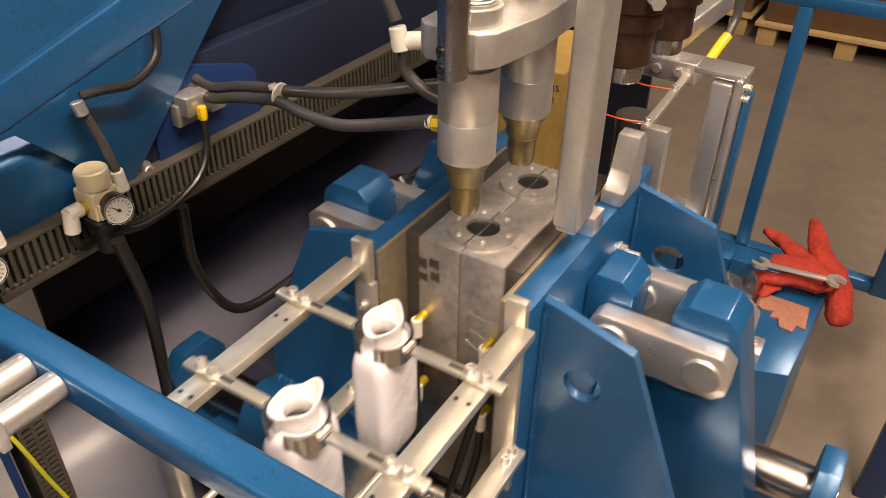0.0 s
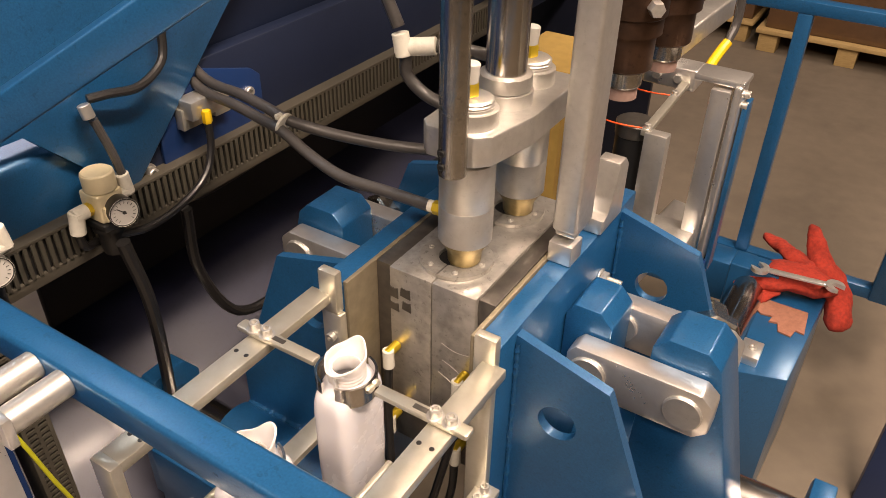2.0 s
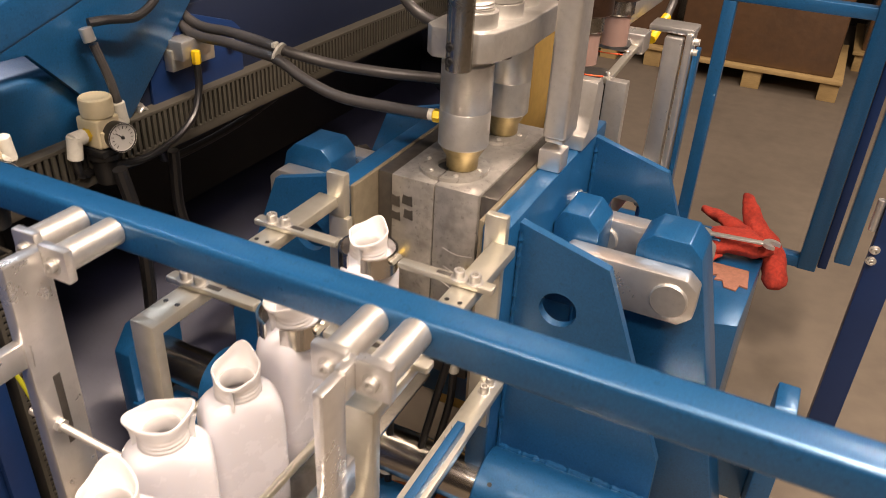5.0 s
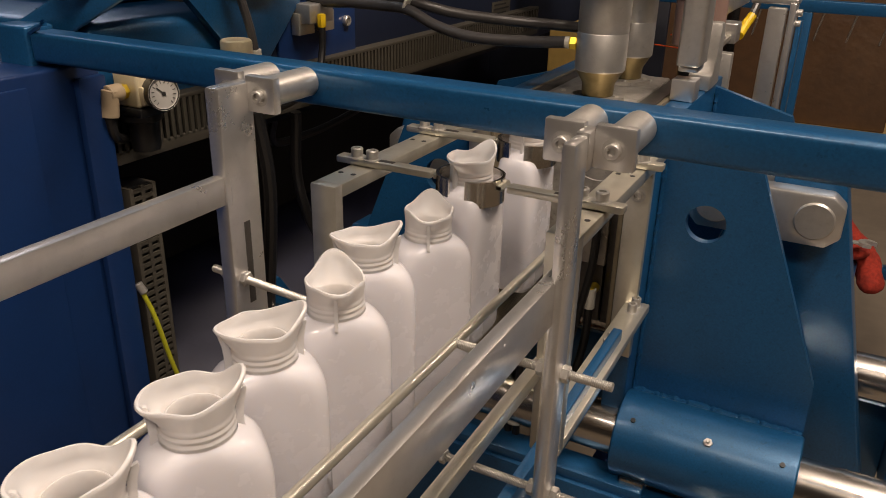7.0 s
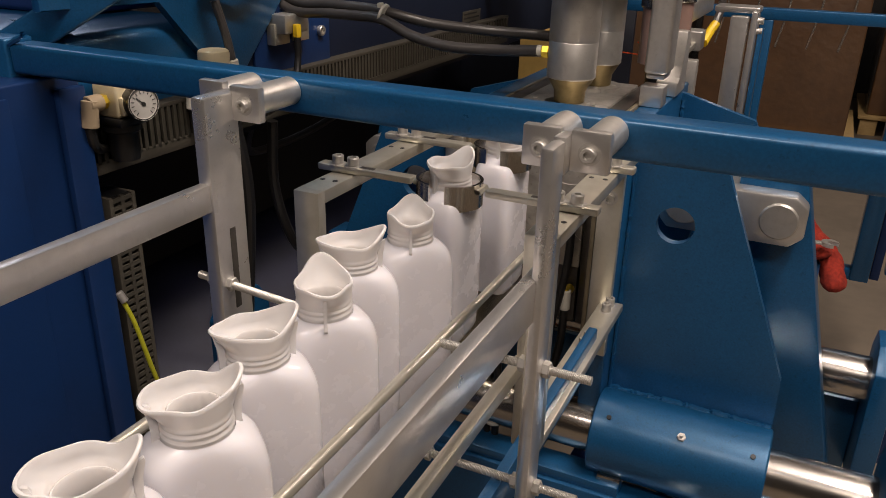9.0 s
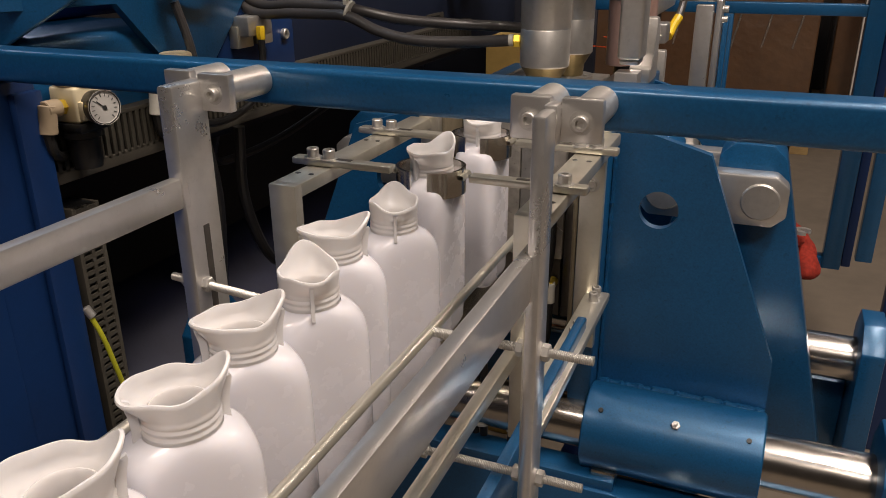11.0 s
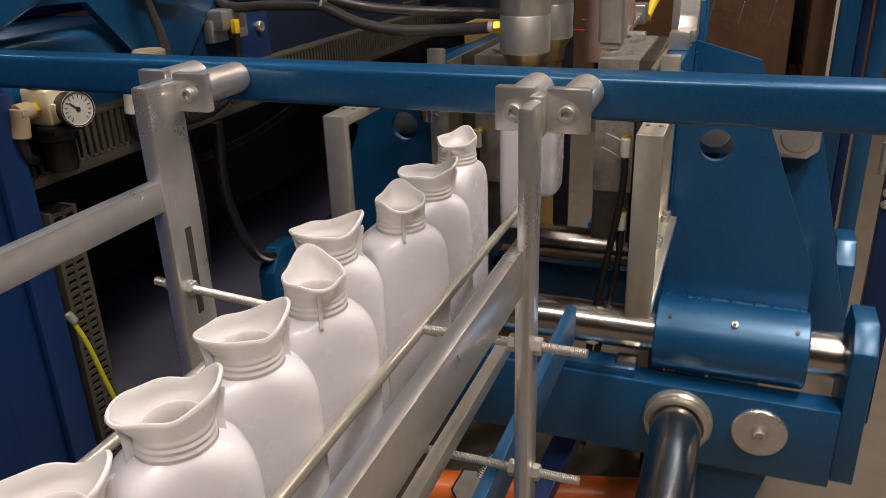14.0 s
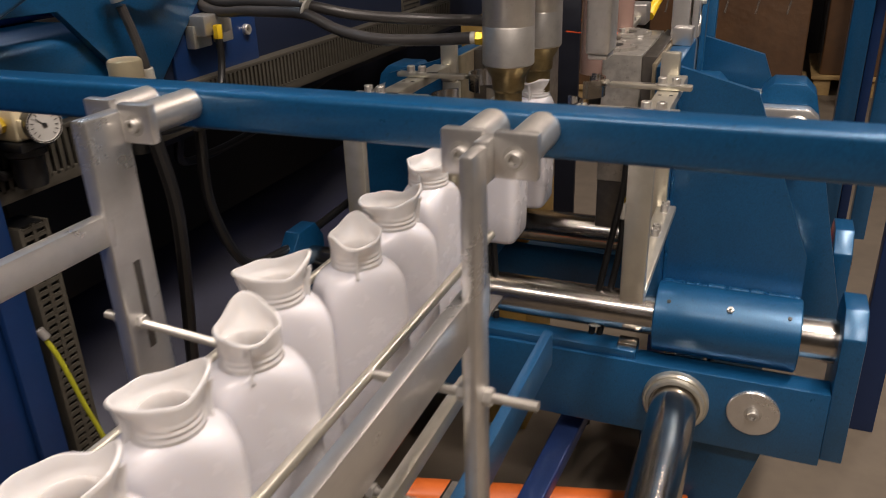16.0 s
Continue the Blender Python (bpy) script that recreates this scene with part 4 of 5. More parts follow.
# ---- pressure regulators ----


def gauge_parts(owner, c):
    x, y, z = c
    g = part("gauge", lathe((x - 0.034, y, z), (1, -0.25, 0.05), [(0.019, 0), (0.0195, 0.002), (0.0215, 0.020), (0.0225, 0.030), (0.0225, 0.035), (0.0205, 0.036), (0.0200, 0.033), (0, 0.033)], 32), BLACK, owner, "round pressure gauge")
    q = Vector((1, -0.25, 0.05)).normalized()
    o = Vector((x - 0.034, y, z)) + q * 0.0335
    part("dial", lathe(o, q, [(0.0198, 0), (0.0198, 0.0006), (0, 0.0006)], 32), DIAL, g)
    part("rim", lathe(o, q, [(0.0195, 0.0006), (0.0222, 0.002), (0.0225, 0.0005)], 32, None, False), LABEL, g)
    bm = bmesh.new()
    m = Matrix.Translation(o + q * 0.001) @ q.to_track_quat("Z", "Y").to_matrix().to_4x4()
    for i in range(14):
        a = radians(-50 + 280 * i / 13)
        box(0.0135, 0.0175, -0.0004, 0.0004, 0, 0.0004, 0, bm, m @ Matrix.Rotation(a, 4, "Z"))
    box(-0.004, 0.013, -0.0007, 0.0007, 0.0002, 0.0008, 0, bm, m @ Matrix.Rotation(2.4, 4, "Z"))
    lathe(o + q * 0.001, q, [(0.0028, 0), (0.0028, 0.001), (0, 0.001)], 14, bm)
    part("scale_marks", bm, INK, g, "black scale marks and needle")


def regulator(c, second):
    x, y, z = c
    r = thing("pressure_regulator", (x, y, z), "pale brass air pressure regulator with round gauge and black bowl", "regulator", "regulators")
    body = part("body", box(x - 0.024, x + 0.020, y - 0.022, y + 0.022, z - 0.022, z + 0.024, 0.004), CREAM, r)
    part("ear", box(x + 0.014, x + 0.027, y - 0.019, y - 0.007, z - 0.018, z + 0.006, 0.002), CREAM, body)
    part("base", box(x - 0.028, x + 0.026, y - 0.026, y + 0.026, z - 0.034, z - 0.022, 0.003), BLACK, r, "black plastic collar")
    part("ring", lathe((x, y, z - 0.046), (0, 0, 1), [(0.0195, 0), (0.0198, 0.002), (0.0195, 0.004)], 24), ORANGEWIRE, r, "thin red ring")
    part("bowl", lathe((x, y, z - 0.034), (0, 0, -1), [(0.026, 0), (0.026, 0.008), (0.0205, 0.011), (0.0200, 0.040), (0.018, 0.050), (0, 0.050)], 24), BLACK, r, "black bowl")
    k = part("knob", lathe((x, y, z + 0.024), (0, 0, 1), [(0.021, 0), (0.024, 0.002), (0.0245, 0.024), (0.0235, 0.028), (0.021, 0.030), (0, 0.0305)], 32), CREAM, r, "round pale adjusting knob")
    part("adaptor", hexnut((x - 0.002, y - 0.022, z), (0, -1, 0), 0.018, 0.008), BRASS, body)
    e = part("inlet_elbow", rod((x - 0.002, y - 0.030, z), (x - 0.002, y - 0.052, z), 0.0115, 18), BEIGE if second else WHITE, r)
    part("elbow_drop", rod((x - 0.002, y - 0.046, z + 0.006), (x - 0.004, y - 0.050, z - 0.030), 0.0115, 18), BEIGE if second else WHITE, e)
    part("outlet_elbow", rod((x + 0.004, y + 0.022, z + 0.004), (x + 0.004, y + 0.046, z + 0.004), 0.010, 18), WHITE, r)
    part("outlet_riser", rod((x + 0.004, y + 0.040, z), (x + 0.004, y + 0.036, z + 0.034), 0.0105, 18), WHITE, r)
    part("gauge_neck", rod((x + 0.010, y + 0.006, z - 0.004), (x + 0.03, y + 0.006, z - 0.004), 0.008, 12), BLACK, r)
    gauge_parts(r, (x + 0.045, y + 0.008, z - 0.004))
    part("inlet_hose", sweep([(x - 0.004, y - 0.051, z - 0.03), (x - 0.006, y - 0.045, z - 0.055), (x - 0.02, y - 0.02, z - 0.068), (x - 0.03, y + 0.02, z - 0.066)], 0.007), RUBBER, r)
    return r


regulator((-0.700, 0.372, 0.890), False)
regulator((-0.694, 0.172, 0.905), True)

lh = thing("air_line", (-0.68, 0.40, 0.95), "black air lines with white push-in elbows on the blue gusset", "hose")
part("riser", sweep([(-0.696, 0.409, 0.924), (-0.699, 0.404, 0.96), (-0.706, 0.392, 1.015)], 0.0068), GREYHOSE, lh)
part("elbow", rod((-0.704, 0.386, 1.020), (-0.708, 0.384, 1.040), 0.0095, 16), ALU, lh)
part("loop", sweep([(-0.708, 0.392, 1.045), (-0.700, 0.42, 1.045), (-0.695, 0.47, 1.04), (-0.700, 0.52, 1.06), (-0.705, 0.535, 1.10), (-0.707, 0.54, 1.13)], 0.0068), RUBBER, lh)
part("elbow", rod((-0.707, 0.54, 1.12), (-0.707, 0.545, 1.16), 0.011, 16), ALU, lh)
part("loop", sweep([(-0.700, 0.52, 1.16), (-0.70, 0.50, 1.14), (-0.705, 0.47, 1.13)], 0.0068), RUBBER, lh)

vm = thing("valve_manifold", (-0.72, 0.60, 0.96), "small metal valve block with brass fitting on the blue plate", "valve")
part("block", box(-0.738, -0.700, 0.560, 0.630, 0.945, 0.978, 0.003), ALU_CAST, vm)
part("bracket", box(-0.738, -0.720, 0.555, 0.60, 0.925, 0.962, 0.002), ZINC, vm)
part("bracket", box(-0.738, -0.720, 0.625, 0.66, 0.925, 0.962, 0.002), ZINC, vm)
part("fitting", hexnut((-0.690, 0.580, 0.962), (0, 0, -1), 0.014, 0.022), YELLOW, vm)
part("drop_hose", sweep([(-0.690, 0.580, 0.94), (-0.690, 0.578, 0.90), (-0.685, 0.555, 0.86), (-0.68, 0.50, 0.835), (-0.675, 0.42, 0.83), (-0.69, 0.36, 0.84)], 0.0062), RUBBER, vm)

dh = thing("loose_hose", (-0.7, 0.45, 0.3), "loose black rubber hoses hanging in the dark machine bay", "hose")
part("hose", sweep([(-0.66, 0.36, 0.84), (-0.66, 0.38, 0.70), (-0.70, 0.40, 0.45), (-0.72, 0.40, 0.22), (-0.74, 0.42, 0.08)], 0.011), RUBBER, dh)
part("hose", sweep([(-0.71, 0.52, 0.80), (-0.72, 0.53, 0.66), (-0.72, 0.60, 0.52), (-0.73, 0.74, 0.48), (-0.76, 0.95, 0.46), (-0.80, 1.3, 0.44), (-0.84, 1.7, 0.42)], 0.010), RUBBER, dh)
part("hose", sweep([(-0.80, 0.60, 0.84), (-0.84, 0.62, 0.76), (-0.90, 0.68, 0.68), (-0.92, 0.80, 0.66), (-0.94, 1.0, 0.66), (-0.95, 1.3, 0.70), (-0.97, 1.7, 0.74)], 0.009), RUBBER, dh)
part("hose", sweep([(-0.72, 0.40, 0.30), (-0.70, 0.43, 0.36), (-0.66, 0.46, 0.33), (-0.60, 0.50, 0.22), (-0.58, 0.55, 0.05)], 0.009), RUBBER, dh)
ec = thing("earth_cable", (-0.70, 0.14, 0.55), "green and yellow earth cable beside the wiring duct", "cable")
part("cable", sweep([(-0.700, 0.132, 0.62), (-0.690, 0.140, 0.58), (-0.685, 0.155, 0.50), (-0.68, 0.175, 0.40), (-0.675, 0.185, 0.25)], 0.0035), GREENYEL, ec)
part("lug", rod((-0.702, 0.130, 0.63), (-0.695, 0.134, 0.615), 0.006, 12), BOLT, ec)

# ---- right: platform, glove, wrench ----
pf = thing("platform", (0.2, 1.4, FZ), "blue steel box platform behind the mould carriage", "platform")
part("box", prism([(0.135, 1.20), (0.246, 1.235), (0.262, 1.62), (0.115, 1.62)], "z", FZ, 0.300, 0.004), BLUE, pf)
part("stop", box(0.130, 0.175, 1.235, 1.30, 0.300, 0.325, 0.002), ALU, pf)
part("stop_screw", screw((0.155, 1.27, 0.325), (0, 0, 1), 0.008, 0.006), BOLT, pf)

def glove():
    g = thing("work_glove", (0.2, 1.55, 0.305), "worn red suede work glove lying on the blue platform", "glove")

    def blob(name, pts, shape=(1, 1, 0.5)):
        bm = bmesh.new()
        for (x, y, z, r), (x2, y2, z2, r2) in zip(pts, pts[1:]):
            for k in range(7):
                t = k / 6
                m = Matrix.Translation((x + (x2 - x) * t, y + (y2 - y) * t, z + (z2 - z) * t)) @ Matrix.Diagonal((*shape, 1))
                bmesh.ops.create_icosphere(bm, subdivisions=2, radius=r + (r2 - r) * t, matrix=m)
        for v in bm.verts:
            v.co += 0.007 * noise.noise_vector(v.co * 28) + 0.003 * noise.noise_vector(v.co * 80)
        ob = part(name, bm, RED, g, sharp=80)
        md = ob.modifiers.new("skin", "REMESH")
        md.mode, md.voxel_size, md.use_smooth_shade = "VOXEL", 0.004, True
        return ob
    blob("palm", [(0.110, 1.540, 0.330, 0.040), (0.150, 1.570, 0.340, 0.058), (0.200, 1.585, 0.340, 0.060), (0.235, 1.590, 0.335, 0.050)])
    blob("finger", [(0.110, 1.545, 0.318, 0.023), (0.080, 1.530, 0.314, 0.020), (0.056, 1.517, 0.312, 0.014)])
    blob("finger", [(0.120, 1.520, 0.317, 0.021), (0.100, 1.495, 0.313, 0.018), (0.082, 1.480, 0.311, 0.013)])
    blob("finger", [(0.140, 1.520, 0.316, 0.020), (0.125, 1.495, 0.312, 0.016), (0.115, 1.482, 0.311, 0.012)])
    blob("thumb", [(0.190, 1.630, 0.350, 0.028), (0.150, 1.660, 0.350, 0.026), (0.110, 1.700, 0.345, 0.023), (0.075, 1.730, 0.340, 0.017)], (1, 1, 0.7))
    blob("finger", [(0.225, 1.650, 0.350, 0.034), (0.200, 1.675, 0.385, 0.026), (0.178, 1.695, 0.420, 0.019)], (1, 1, 0.8))
    blob("cuff", [(0.235, 1.635, 0.350, 0.040), (0.262, 1.640, 0.325, 0.042), (0.290, 1.615, 0.285, 0.044), (0.300, 1.590, 0.250, 0.046)], (0.75, 1, 0.55))
    return g


gl = glove()
wr = thing("open_end_wrench", (0.2, 1.52, 0.374), "bright double open-ended wrench lying on a red glove", "wrench")
W0, W1 = Vector((0.099, 1.513, 0.377)), Vector((0.269, 1.536, 0.377))
part("shaft", beam(W0 + (W1 - W0) * 0.1, W0 + (W1 - W0) * 0.9, 0.017, 0.006, 0.0015), BOLT, wr)
for c, turn in ((W0, 2.6), (W1, -0.5)):
    jaw = [(0.022 * math.cos(a), 0.022 * math.sin(a)) for a in [0.62 + i * (2 * math.pi - 1.24) / 16 for i in range(17)]] + [(0.006, -0.0098), (-0.006, -0.0065), (-0.006, 0.0065), (0.006, 0.0098)]
    pts = [(c.x + u * math.cos(turn) - v * math.sin(turn), c.y + u * math.sin(turn) + v * math.cos(turn)) for u, v in jaw]
    part("jaw", prism(pts, "z", c.z - 0.005, c.z + 0.005, 0.0), BOLT, wr)
rg = thing("brown_offcut", (0.2, 1.45, 0.301), "torn piece of brown cardboard on the blue platform", "offcut")
part("sheet", prism([(0.110, 1.46), (0.135, 1.50), (0.235, 1.50), (0.243, 1.41), (0.222, 1.415), (0.218, 1.385), (0.187, 1.39), (0.180, 1.42), (0.160, 1.415), (0.165, 1.44), (0.137, 1.435)], "z", 0.3005, 0.305, 0.0005), BROWN, rg)

for ob in (pf, gl, wr, rg):
    ob.location += Vector((-0.009, 0.028, 0))

# ---- extruder head, cutter and frame behind ----
eh = thing("extruder_head", (-0.16, 1.05, 1.1), "heat-stained extruder heads with heater bands", "extruder head")
for x, y in ((-0.150, 1.00), (-0.135, 1.16)):
    part("head", lathe((x, y, 1.020), (0, 0, 1), [(0.040, 0), (0.044, 0.004), (0.044, 0.06), (0.052, 0.062), (0.052, 0.20), (0.046, 0.21), (0.046, 0.7)], 32), COPPER, eh)
    part("heater_band", lathe((x, y, 1.110), (0, 0, 1), [(0.054, 0), (0.056, 0.002), (0.056, 0.045), (0.054, 0.047)], 32), COPPER, eh, "heater band")
    part("clamp_bolt", hexnut((x + 0.045, y - 0.035, 1.135), (0.6, -0.8, 0), 0.022, 0.02), BOLT, eh)
    part("die", lathe((x, y, 0.990), (0, 0, 1), [(0.030, 0), (0.032, 0.003), (0.032, 0.03)], 28), STEEL, eh, "steel die ring")
part("adaptor", rod((-0.24, 1.0, 1.16), (-0.24, 1.0, 1.9), 0.085, 28), DARKSTEEL, eh)
part("side_bolt", rod((-0.28, 0.905, 1.165), (-0.235, 0.93, 1.165), 0.009, 14), BOLT, eh)
PARISONS = []
for x, y in ((-0.150, 1.00), (-0.135, 1.16)):
    PARISONS.append(solo("parison", lathe((x, y, 0.995), (0, 0, 1), [(0.024, 0.0), (0.0275, 0.001), (0.0275, 0.42), (0.024, 0.42), (0.024, 0.0)], 28, None, False), PARISON, "hot brownish plastic parison tube hanging from its die", "parison", (x, y, 0.995), "parisons"))
ct = thing("hot_wire_cutter", (-0.02, 1.2, 0.95), "aluminium cutter slide with orange wires and a cylinder", "cutter")
part("slide", box(-0.215, -0.105, 1.320, 1.38, 0.870, 0.915, 0.004), ALU, ct)
part("cylinder", beam((-0.185, 1.38, 0.935), (-0.155, 1.66, 0.955), 0.05, 0.05, 0.006), ALU_CAST, ct)
part("cutter_bar", beam((-0.1125, 1.055, 0.886), (-0.1245, 1.320, 0.884), 0.016, 0.012, 0.002), ZINC, ct)
for f in (0.05, 0.70):
    y = 1.055 + 0.265 * f
    z = 0.886 - 0.002 * f
    x = -0.1125 - 0.012 * f
    part("wire_screw", screw((x, y, z + 0.006), (0, 0, 1), 0.006, 0.008), BOLT, ct)
    part("wire", sweep([(x, y, z + 0.004), (x - 0.05, y - 0.01, z + 0.004), (x - 0.11, y - 0.005, z + 0.006)], 0.0016, 6), ORANGEWIRE, ct, "bright orange wire")
part("hose_end", sweep([(-0.118, 1.455, 0.872), (-0.113, 1.512, 0.894), (-0.105, 1.535, 0.912)], 0.011), YELLOW, ct, "yellow hose sleeve")
part("hose", sweep([(-0.105, 1.535, 0.912), (-0.10, 1.56, 0.98), (-0.12, 1.55, 1.2), (-0.12, 1.55, 1.5)], 0.0095), GREYHOSE, ct)
part("bolt", hexnut((-0.185, 1.320, 0.893), (0, -1, 0), 0.017, 0.008), BOLT, ct)
part("bolt", hexnut((-0.140, 1.320, 0.893), (0, -1, 0), 0.017, 0.008), BOLT, ct)
af = thing("aluminium_stand", (0.0, 1.12, FZ), "upright aluminium stand with bolted bracket", "stand")
part("upright", box(-0.026, 0.008, 1.10, 1.125, 0.62, 0.975, 0.003), ALU, af)
part("side_flange", box(0.012, 0.024, 1.10, 1.16, 0.62, 0.985, 0.003), ALU, af)
part("top_bracket", box(-0.06, 0.026, 1.11, 1.17, 0.980, 0.992, 0.003), ALU, af)
for z in (0.945, 0.965):
    part("bolt", screw((0.024, 1.135, z), (1, 0, 0), 0.007, 0.010), BOLT, af)
part("inner_upright", box(-0.112, -0.070, 1.05, 1.075, 0.70, 0.89, 0.003), ALU_CAST, af)
part("inner_foot", box(-0.13, 0.0, 1.04, 1.13, 0.655, 0.69, 0.003), ALU_CAST, af)
part("blue_back", box(0.026, 0.036, 1.13, 1.165, 0.60, 0.95, 0.002), BLUE, af)
part("column", box(-0.02, 0.03, 1.105, 1.155, FZ, 0.62, 0.003), BLUE_DULL, af)
vc = thing("small_cylinder", (-0.07, 1.06, 0.75), "dark pneumatic valve cylinder between aluminium plates", "cylinder")
part("barrel", rod((-0.145, 1.10, 0.71), (-0.145, 1.10, 0.86), 0.034, 24), BLACK, vc)
part("cap", rod((-0.145, 1.10, 0.86), (-0.145, 1.10, 0.885), 0.036, 24), DARKSTEEL, vc)
part("sensor", box(-0.175, -0.13, 0.99, 1.03, 0.70, 0.745, 0.003), ALU_CAST, vc)
part("sensor_cable", sweep([(-0.13, 1.0, 0.74), (-0.10, 0.98, 0.745), (-0.085, 0.97, 0.70), (-0.11, 0.96, 0.66)], 0.0035), BLACK, vc)
pc = solo("pneumatic_cylinder", beam((-0.10, 0.98, 0.60), (-0.05, 1.22, 0.66), 0.05, 0.05, 0.006), ALU_CAST, "grey profiled pneumatic cylinder lying behind the carriage", "cylinder", (-0.08, 1.1, 0.62))
yb = thing("material_box", (-0.42, 1.3, FZ), "yellow cardboard box with dark printing, half hidden behind the machine", "box")
part("carton", box(-0.50, -0.335, 1.20, 1.45, FZ, 0.885, 0.004), CARDYELLOW, yb)


def words(body, size, m, parent, mat):
    cu = bpy.data.curves.new("print", "FONT")
    cu.body, cu.size, cu.extrude = body, size, 0.0002
    tmp = new("print", cu)
    me = bpy.data.meshes.new_from_object(tmp.evaluated_get(bpy.context.evaluated_depsgraph_get()))
    bpy.data.objects.remove(tmp)
    me.transform(m)
    me.transform(Matrix.Translation(-root_of(parent).location))
    me.materials.append(mat)
    ob = new("print", me)
    ob.parent = parent
    return tagged(ob, "dark printed letters")


words("mas", 0.028, pose(-0.385, 1.1995, 0.845, 90, 0, 0), yb, INK)
words("de", 0.028, pose(-0.378, 1.1995, 0.818, 90, 0, 0), yb, INK)
bt = solo("tray_edge", box(-1.4, -0.32, 1.55, 1.60, 0.985, 1.02, 0.004), BLUE, "blue rail of the far machine frame", "rail", (-0.8, 1.57, 1.0))
wb = solo("plastic_bag", prism([(-0.75, 1.02), (-0.42, 1.02), (-0.40, 1.06), (-0.47, 1.10), (-0.58, 1.09), (-0.66, 1.12), (-0.74, 1.07)], "y", 1.62, 1.80, 0.015), WHITE, "crumpled white plastic bag on the far frame", "bag", (-0.6, 1.7, 1.02))

# ---- far guard fence, pallet and boxes ----
gf = thing("guard_fence", (0.17, 1.92, FZ), "blue square tube guard fence behind the machine", "guard fence")
part("top_rail", box(-0.60, 0.80, 1.90, 1.94, 0.893, 0.925, 0.003), BLUE, gf)
part("bottom_rail", box(-0.30, 0.40, 1.90, 1.94, 0.155, 0.190, 0.003), BLUE, gf)
part("foot_beam", box(-0.30, 0.04, 1.80, 1.895, 0.06, 0.190, 0.003), BLUE, gf)
part("post", box(-0.029, 0.007, 1.90, 1.938, FZ, 0.893, 0.003), BLUE, gf)
part("post", box(0.348, 0.400, 1.895, 1.945, 0.155, 1.6, 0.003), BLUE, gf)
dr = thing("guard_door", (0.50, 1.52, FZ), "blue framed guard door standing ajar", "guard door")
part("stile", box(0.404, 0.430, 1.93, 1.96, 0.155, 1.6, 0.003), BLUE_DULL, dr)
part("stile", box(0.448, 0.495, 1.99, 2.03, 0.155, 1.6, 0.003), BLUE, dr)
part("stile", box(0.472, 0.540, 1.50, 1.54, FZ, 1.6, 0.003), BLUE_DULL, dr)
part("hinge", rod((0.462, 1.52, 0.50), (0.462, 1.52, 0.58), 0.010, 14), BOLT, dr)
for z in (0.43, 0.46):
    part("bolt", screw((0.480, 1.50, z), (0, -1, 0), 0.008, 0.01), BOLT, dr)
pa = thing("pallet", (0.1, 4.9, FZ), "pale wooden pallet on the concrete floor", "pallet")
part("deck", box(-0.62, 0.42, 4.75, 5.7, FZ + 0.115, FZ + 0.14, 0.003), PALLET, pa)
for x in (-0.60, -0.15, 0.30):
    part("block", box(x, x + 0.11, 4.78, 4.90, FZ, FZ + 0.115, 0.003), PALLET, pa)
    part("block", box(x, x + 0.11, 5.5, 5.62, FZ, FZ + 0.115, 0.003), PALLET, pa)
for (x0, x1, y0, y1, z1) in ((-0.58, 0.36, 4.80, 5.6, 1.05), (0.50, 1.3, 5.6, 6.4, 1.2), (-1.5, -0.68, 4.9, 5.7, 1.25)):
    cbx = thing("carton", ((x0 + x1) / 2, (y0 + y1) / 2, FZ + 0.14), "large brown carton wrapped in clear film", "carton", "cartons")
    part("box", box(x0, x1, y0, y1, FZ + 0.14, z1, 0.01), CARD, cbx)
    for k in range(5):
        xx = x0 + (x1 - x0) * (0.12 + 0.19 * k)
        part("film_fold", sweep([(xx, y0 - 0.004, z1 - 0.05), (xx + 0.03, y0 - 0.006, z1 - 0.3), (xx - 0.02, y0 - 0.004, z1 - 0.6)], 0.006, 6), FILM, cbx, "wrinkled clear wrap")
pa2 = thing("pallet", (0.9, 6.0, FZ), "pale wooden pallet on the concrete floor", "pallet")
part("deck", box(0.45, 1.35, 5.55, 6.45, FZ + 0.115, FZ + 0.14, 0.003), PALLET, pa2)
for x in (0.47, 0.84, 1.22):
    part("block", box(x, x + 0.11, 5.58, 5.70, FZ, FZ + 0.115, 0.003), PALLET, pa2)
pa3 = thing("pallet", (-1.1, 5.3, FZ), "pale wooden pallet on the concrete floor", "pallet")
part("deck", box(-1.52, -0.66, 4.85, 5.75, FZ + 0.115, FZ + 0.14, 0.003), PALLET, pa3)
for x in (-1.5, -1.1, -0.8):
    part("block", box(x, x + 0.11, 4.88, 5.0, FZ, FZ + 0.115, 0.003), PALLET, pa3)
solo("door_frame", box(0.62, 0.70, 5.2, 5.3, FZ, 2.2, 0.005), LABEL, "pale steel column in the hall", "column", (0.66, 5.25, FZ))

# ---- below the conveyor ----
ob_ = thing("orange_bar", (-0.2, 0.66, 0.0), "orange painted round bar with a large black nut below the carriage", "orange bar")
part("bar", rod((-0.42, 0.62, 0.03), (0.12, 0.76, 0.03), 0.035, 24), ORANGE, ob_)
part("nut", hexnut((-0.290, 0.615, 0.055), (0.15, -0.6, 0.55), 0.080, 0.04), DARKSTEEL, ob_, "large dark hexagon nut")
part("stud", thread((-0.285, 0.61, 0.08), (-0.255, 0.63, 0.145), 0.014, 0.005), DARKSTEEL, ob_)
part("strut", beam((-0.20, 0.52, -0.02), (-0.10, 0.90, 0.20), 0.05, 0.03, 0.004), BLUE_VIOLET, ob_)

# ---- movement ----


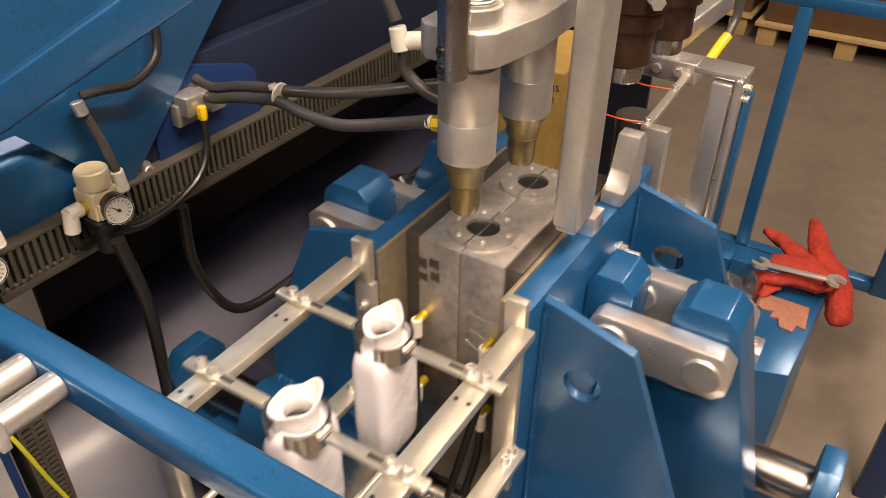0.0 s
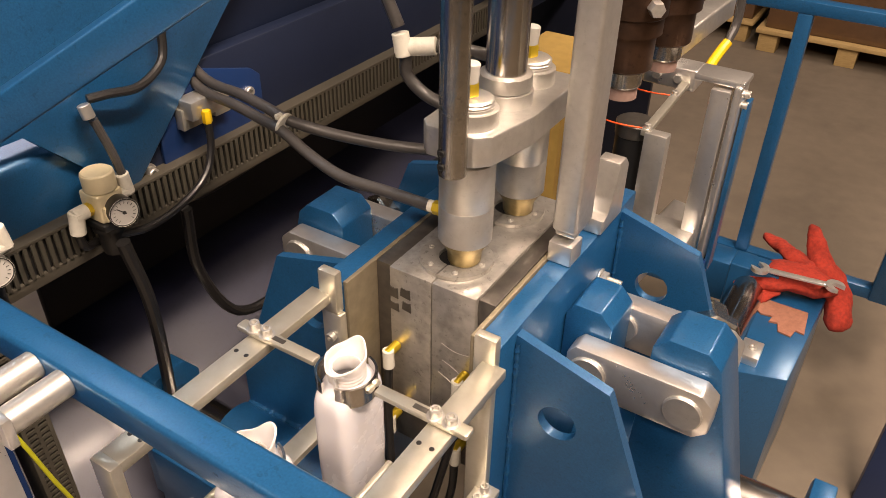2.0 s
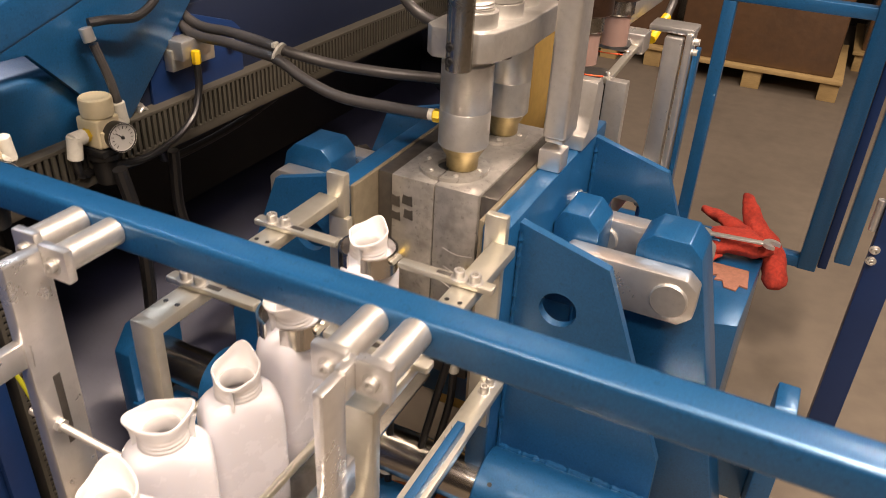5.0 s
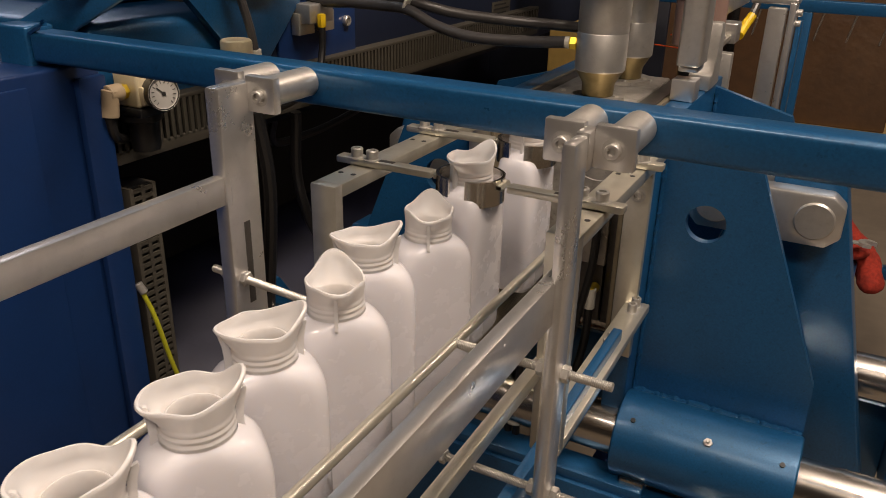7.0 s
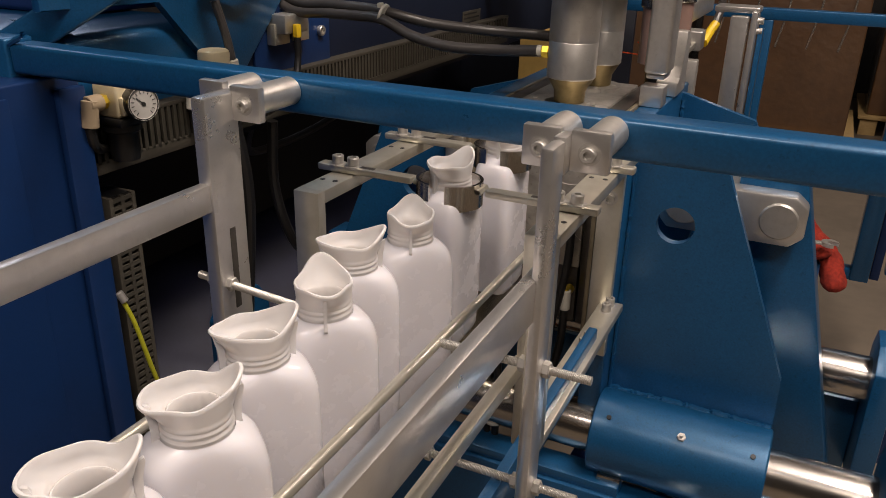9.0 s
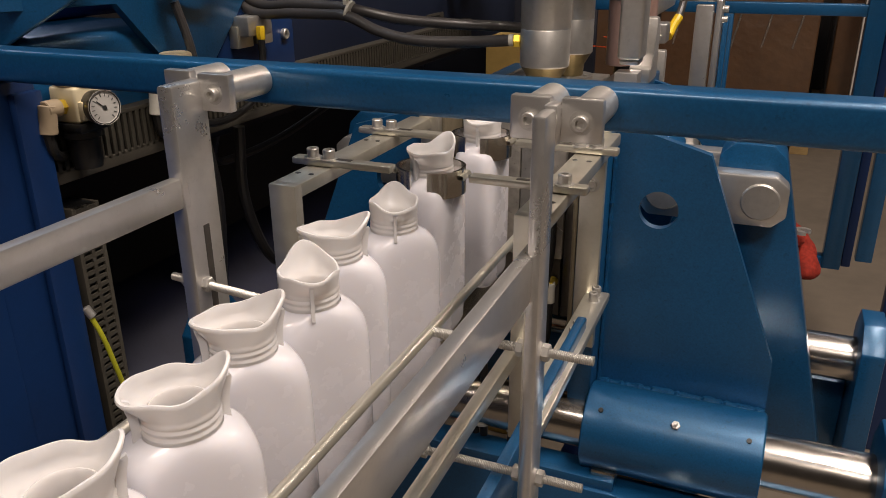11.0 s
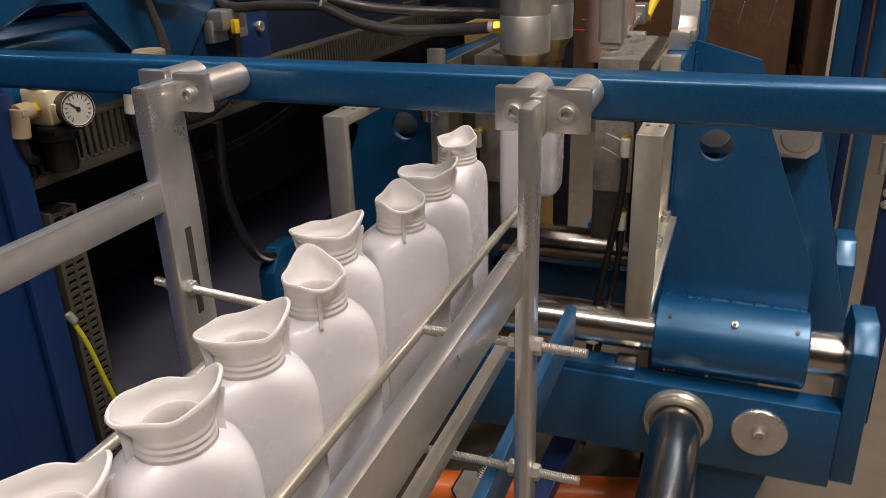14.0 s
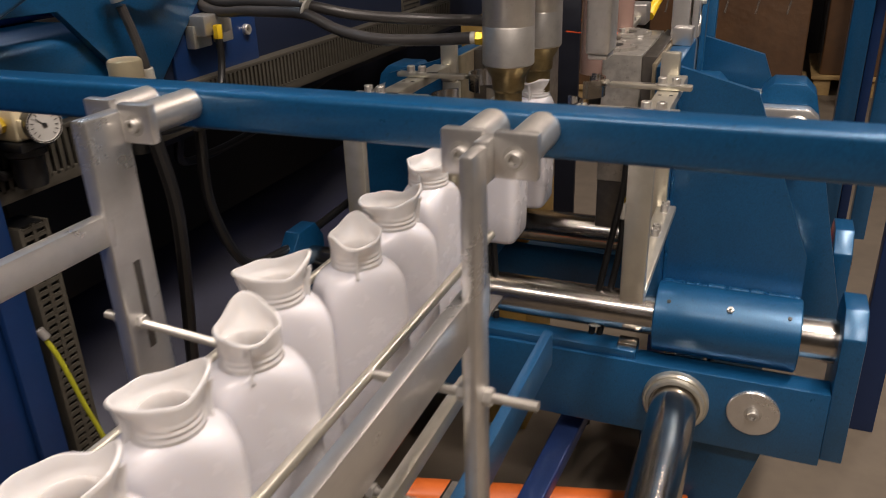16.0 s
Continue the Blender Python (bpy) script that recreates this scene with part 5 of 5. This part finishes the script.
def motions():
    base = [(0.0, 0.075), (0.1, 0.042), (0.2, 0.010), (0.3, 0.0), (12.95, 0.0), (13.15, 0.014), (13.5, 0.122), (14.0, 0.280), (14.25, 0.345), (14.5, 0.381), (14.8, 0.393), (15.2, 0.395), (16.0, 0.395)]
    opened = [(0.0, 0.0), (11.5, 0.0), (11.7, 0.010), (12.0, 0.032), (12.3, 0.055), (12.5, 0.067), (12.7, 0.070), (16.0, 0.068)]

    def at(rows, t):
        return float(np.interp(t, [r[0] for r in rows], [r[1] for r in rows]))
    times = sorted({r[0] for r in base} | {r[0] for r in opened})
    x, y, z = cb.location
    walk(cb, [(t, pose(x, y + at(base, t), z)) for t in times])
    for h, k in zip(HALVES, (1.14, -1.02)):
        x, y, z = h.location
        walk(h, [(t, pose(x + k * at(opened, t), y + at(base, t), z)) for t in times])
    drop = ((0.0, 0.030, 0), (0.1, 0.030, 0), (0.2, 0.030, 0), (0.3, 0.030, 0), (5.0, 0.030, 0), (11.6, 0.030, 0), (11.75, 0.020, 0.3), (11.95, 0.0, 0.9), (12.2, 0.0, 1.0), (16.0, 0.0, 1.0))
    for b, turn, aside in zip(HELD, (-36, -6), (0.014, 0.0)):
        x, y, z = b.location
        walk(b, [(t, pose(x + aside * f, y + (at(base, t) if t < 5 else -0.03 * f * (aside == 0)), z + d, 0, 0, turn * f)) for t, d, f in drop])
    for b, turn, nudge in QUEUE:
        x, y, z = b.location
        walk(b, [(t, pose(x - nudge * f, y, z, 0, 0, turn)) for t, f in ((0.0, 1.0), (11.6, 1.0), (11.7, 0.7), (11.85, 0.15), (12.0, 0.0), (16.0, 0.0))])
    for b in HUNG:
        x, y, z = b.location
        walk(b, [(t, pose(x, y + (at(base, t) if t < 5 else 0), z)) for t in (0.0, 0.1, 0.2, 0.3, 5.0, 16.0)])
    for b in PARISONS:
        x, y, z = b.location
        walk(b, [(0.0, pose(x, y, z)), (8.0, pose(x, y, z - 0.10)), (16.0, pose(x, y, z - 0.17))])
    lift = [(0.0, 0.115), (0.15, 0.115), (0.3, 0.098), (0.5, 0.066), (0.7, 0.026), (0.85, 0.005), (0.95, 0.0), (8.0, 0.0), (16.0, 0.0)]
    x, y, z = bu.location
    walk(bu, [(t, pose(x, y, z + d)) for t, d in lift])
    x, y, z = hs.location
    walk(hs, [(t, pose(x, y, z, 0, -math.degrees(math.asin(d / 0.43)), 0)) for t, d in lift])


motions()
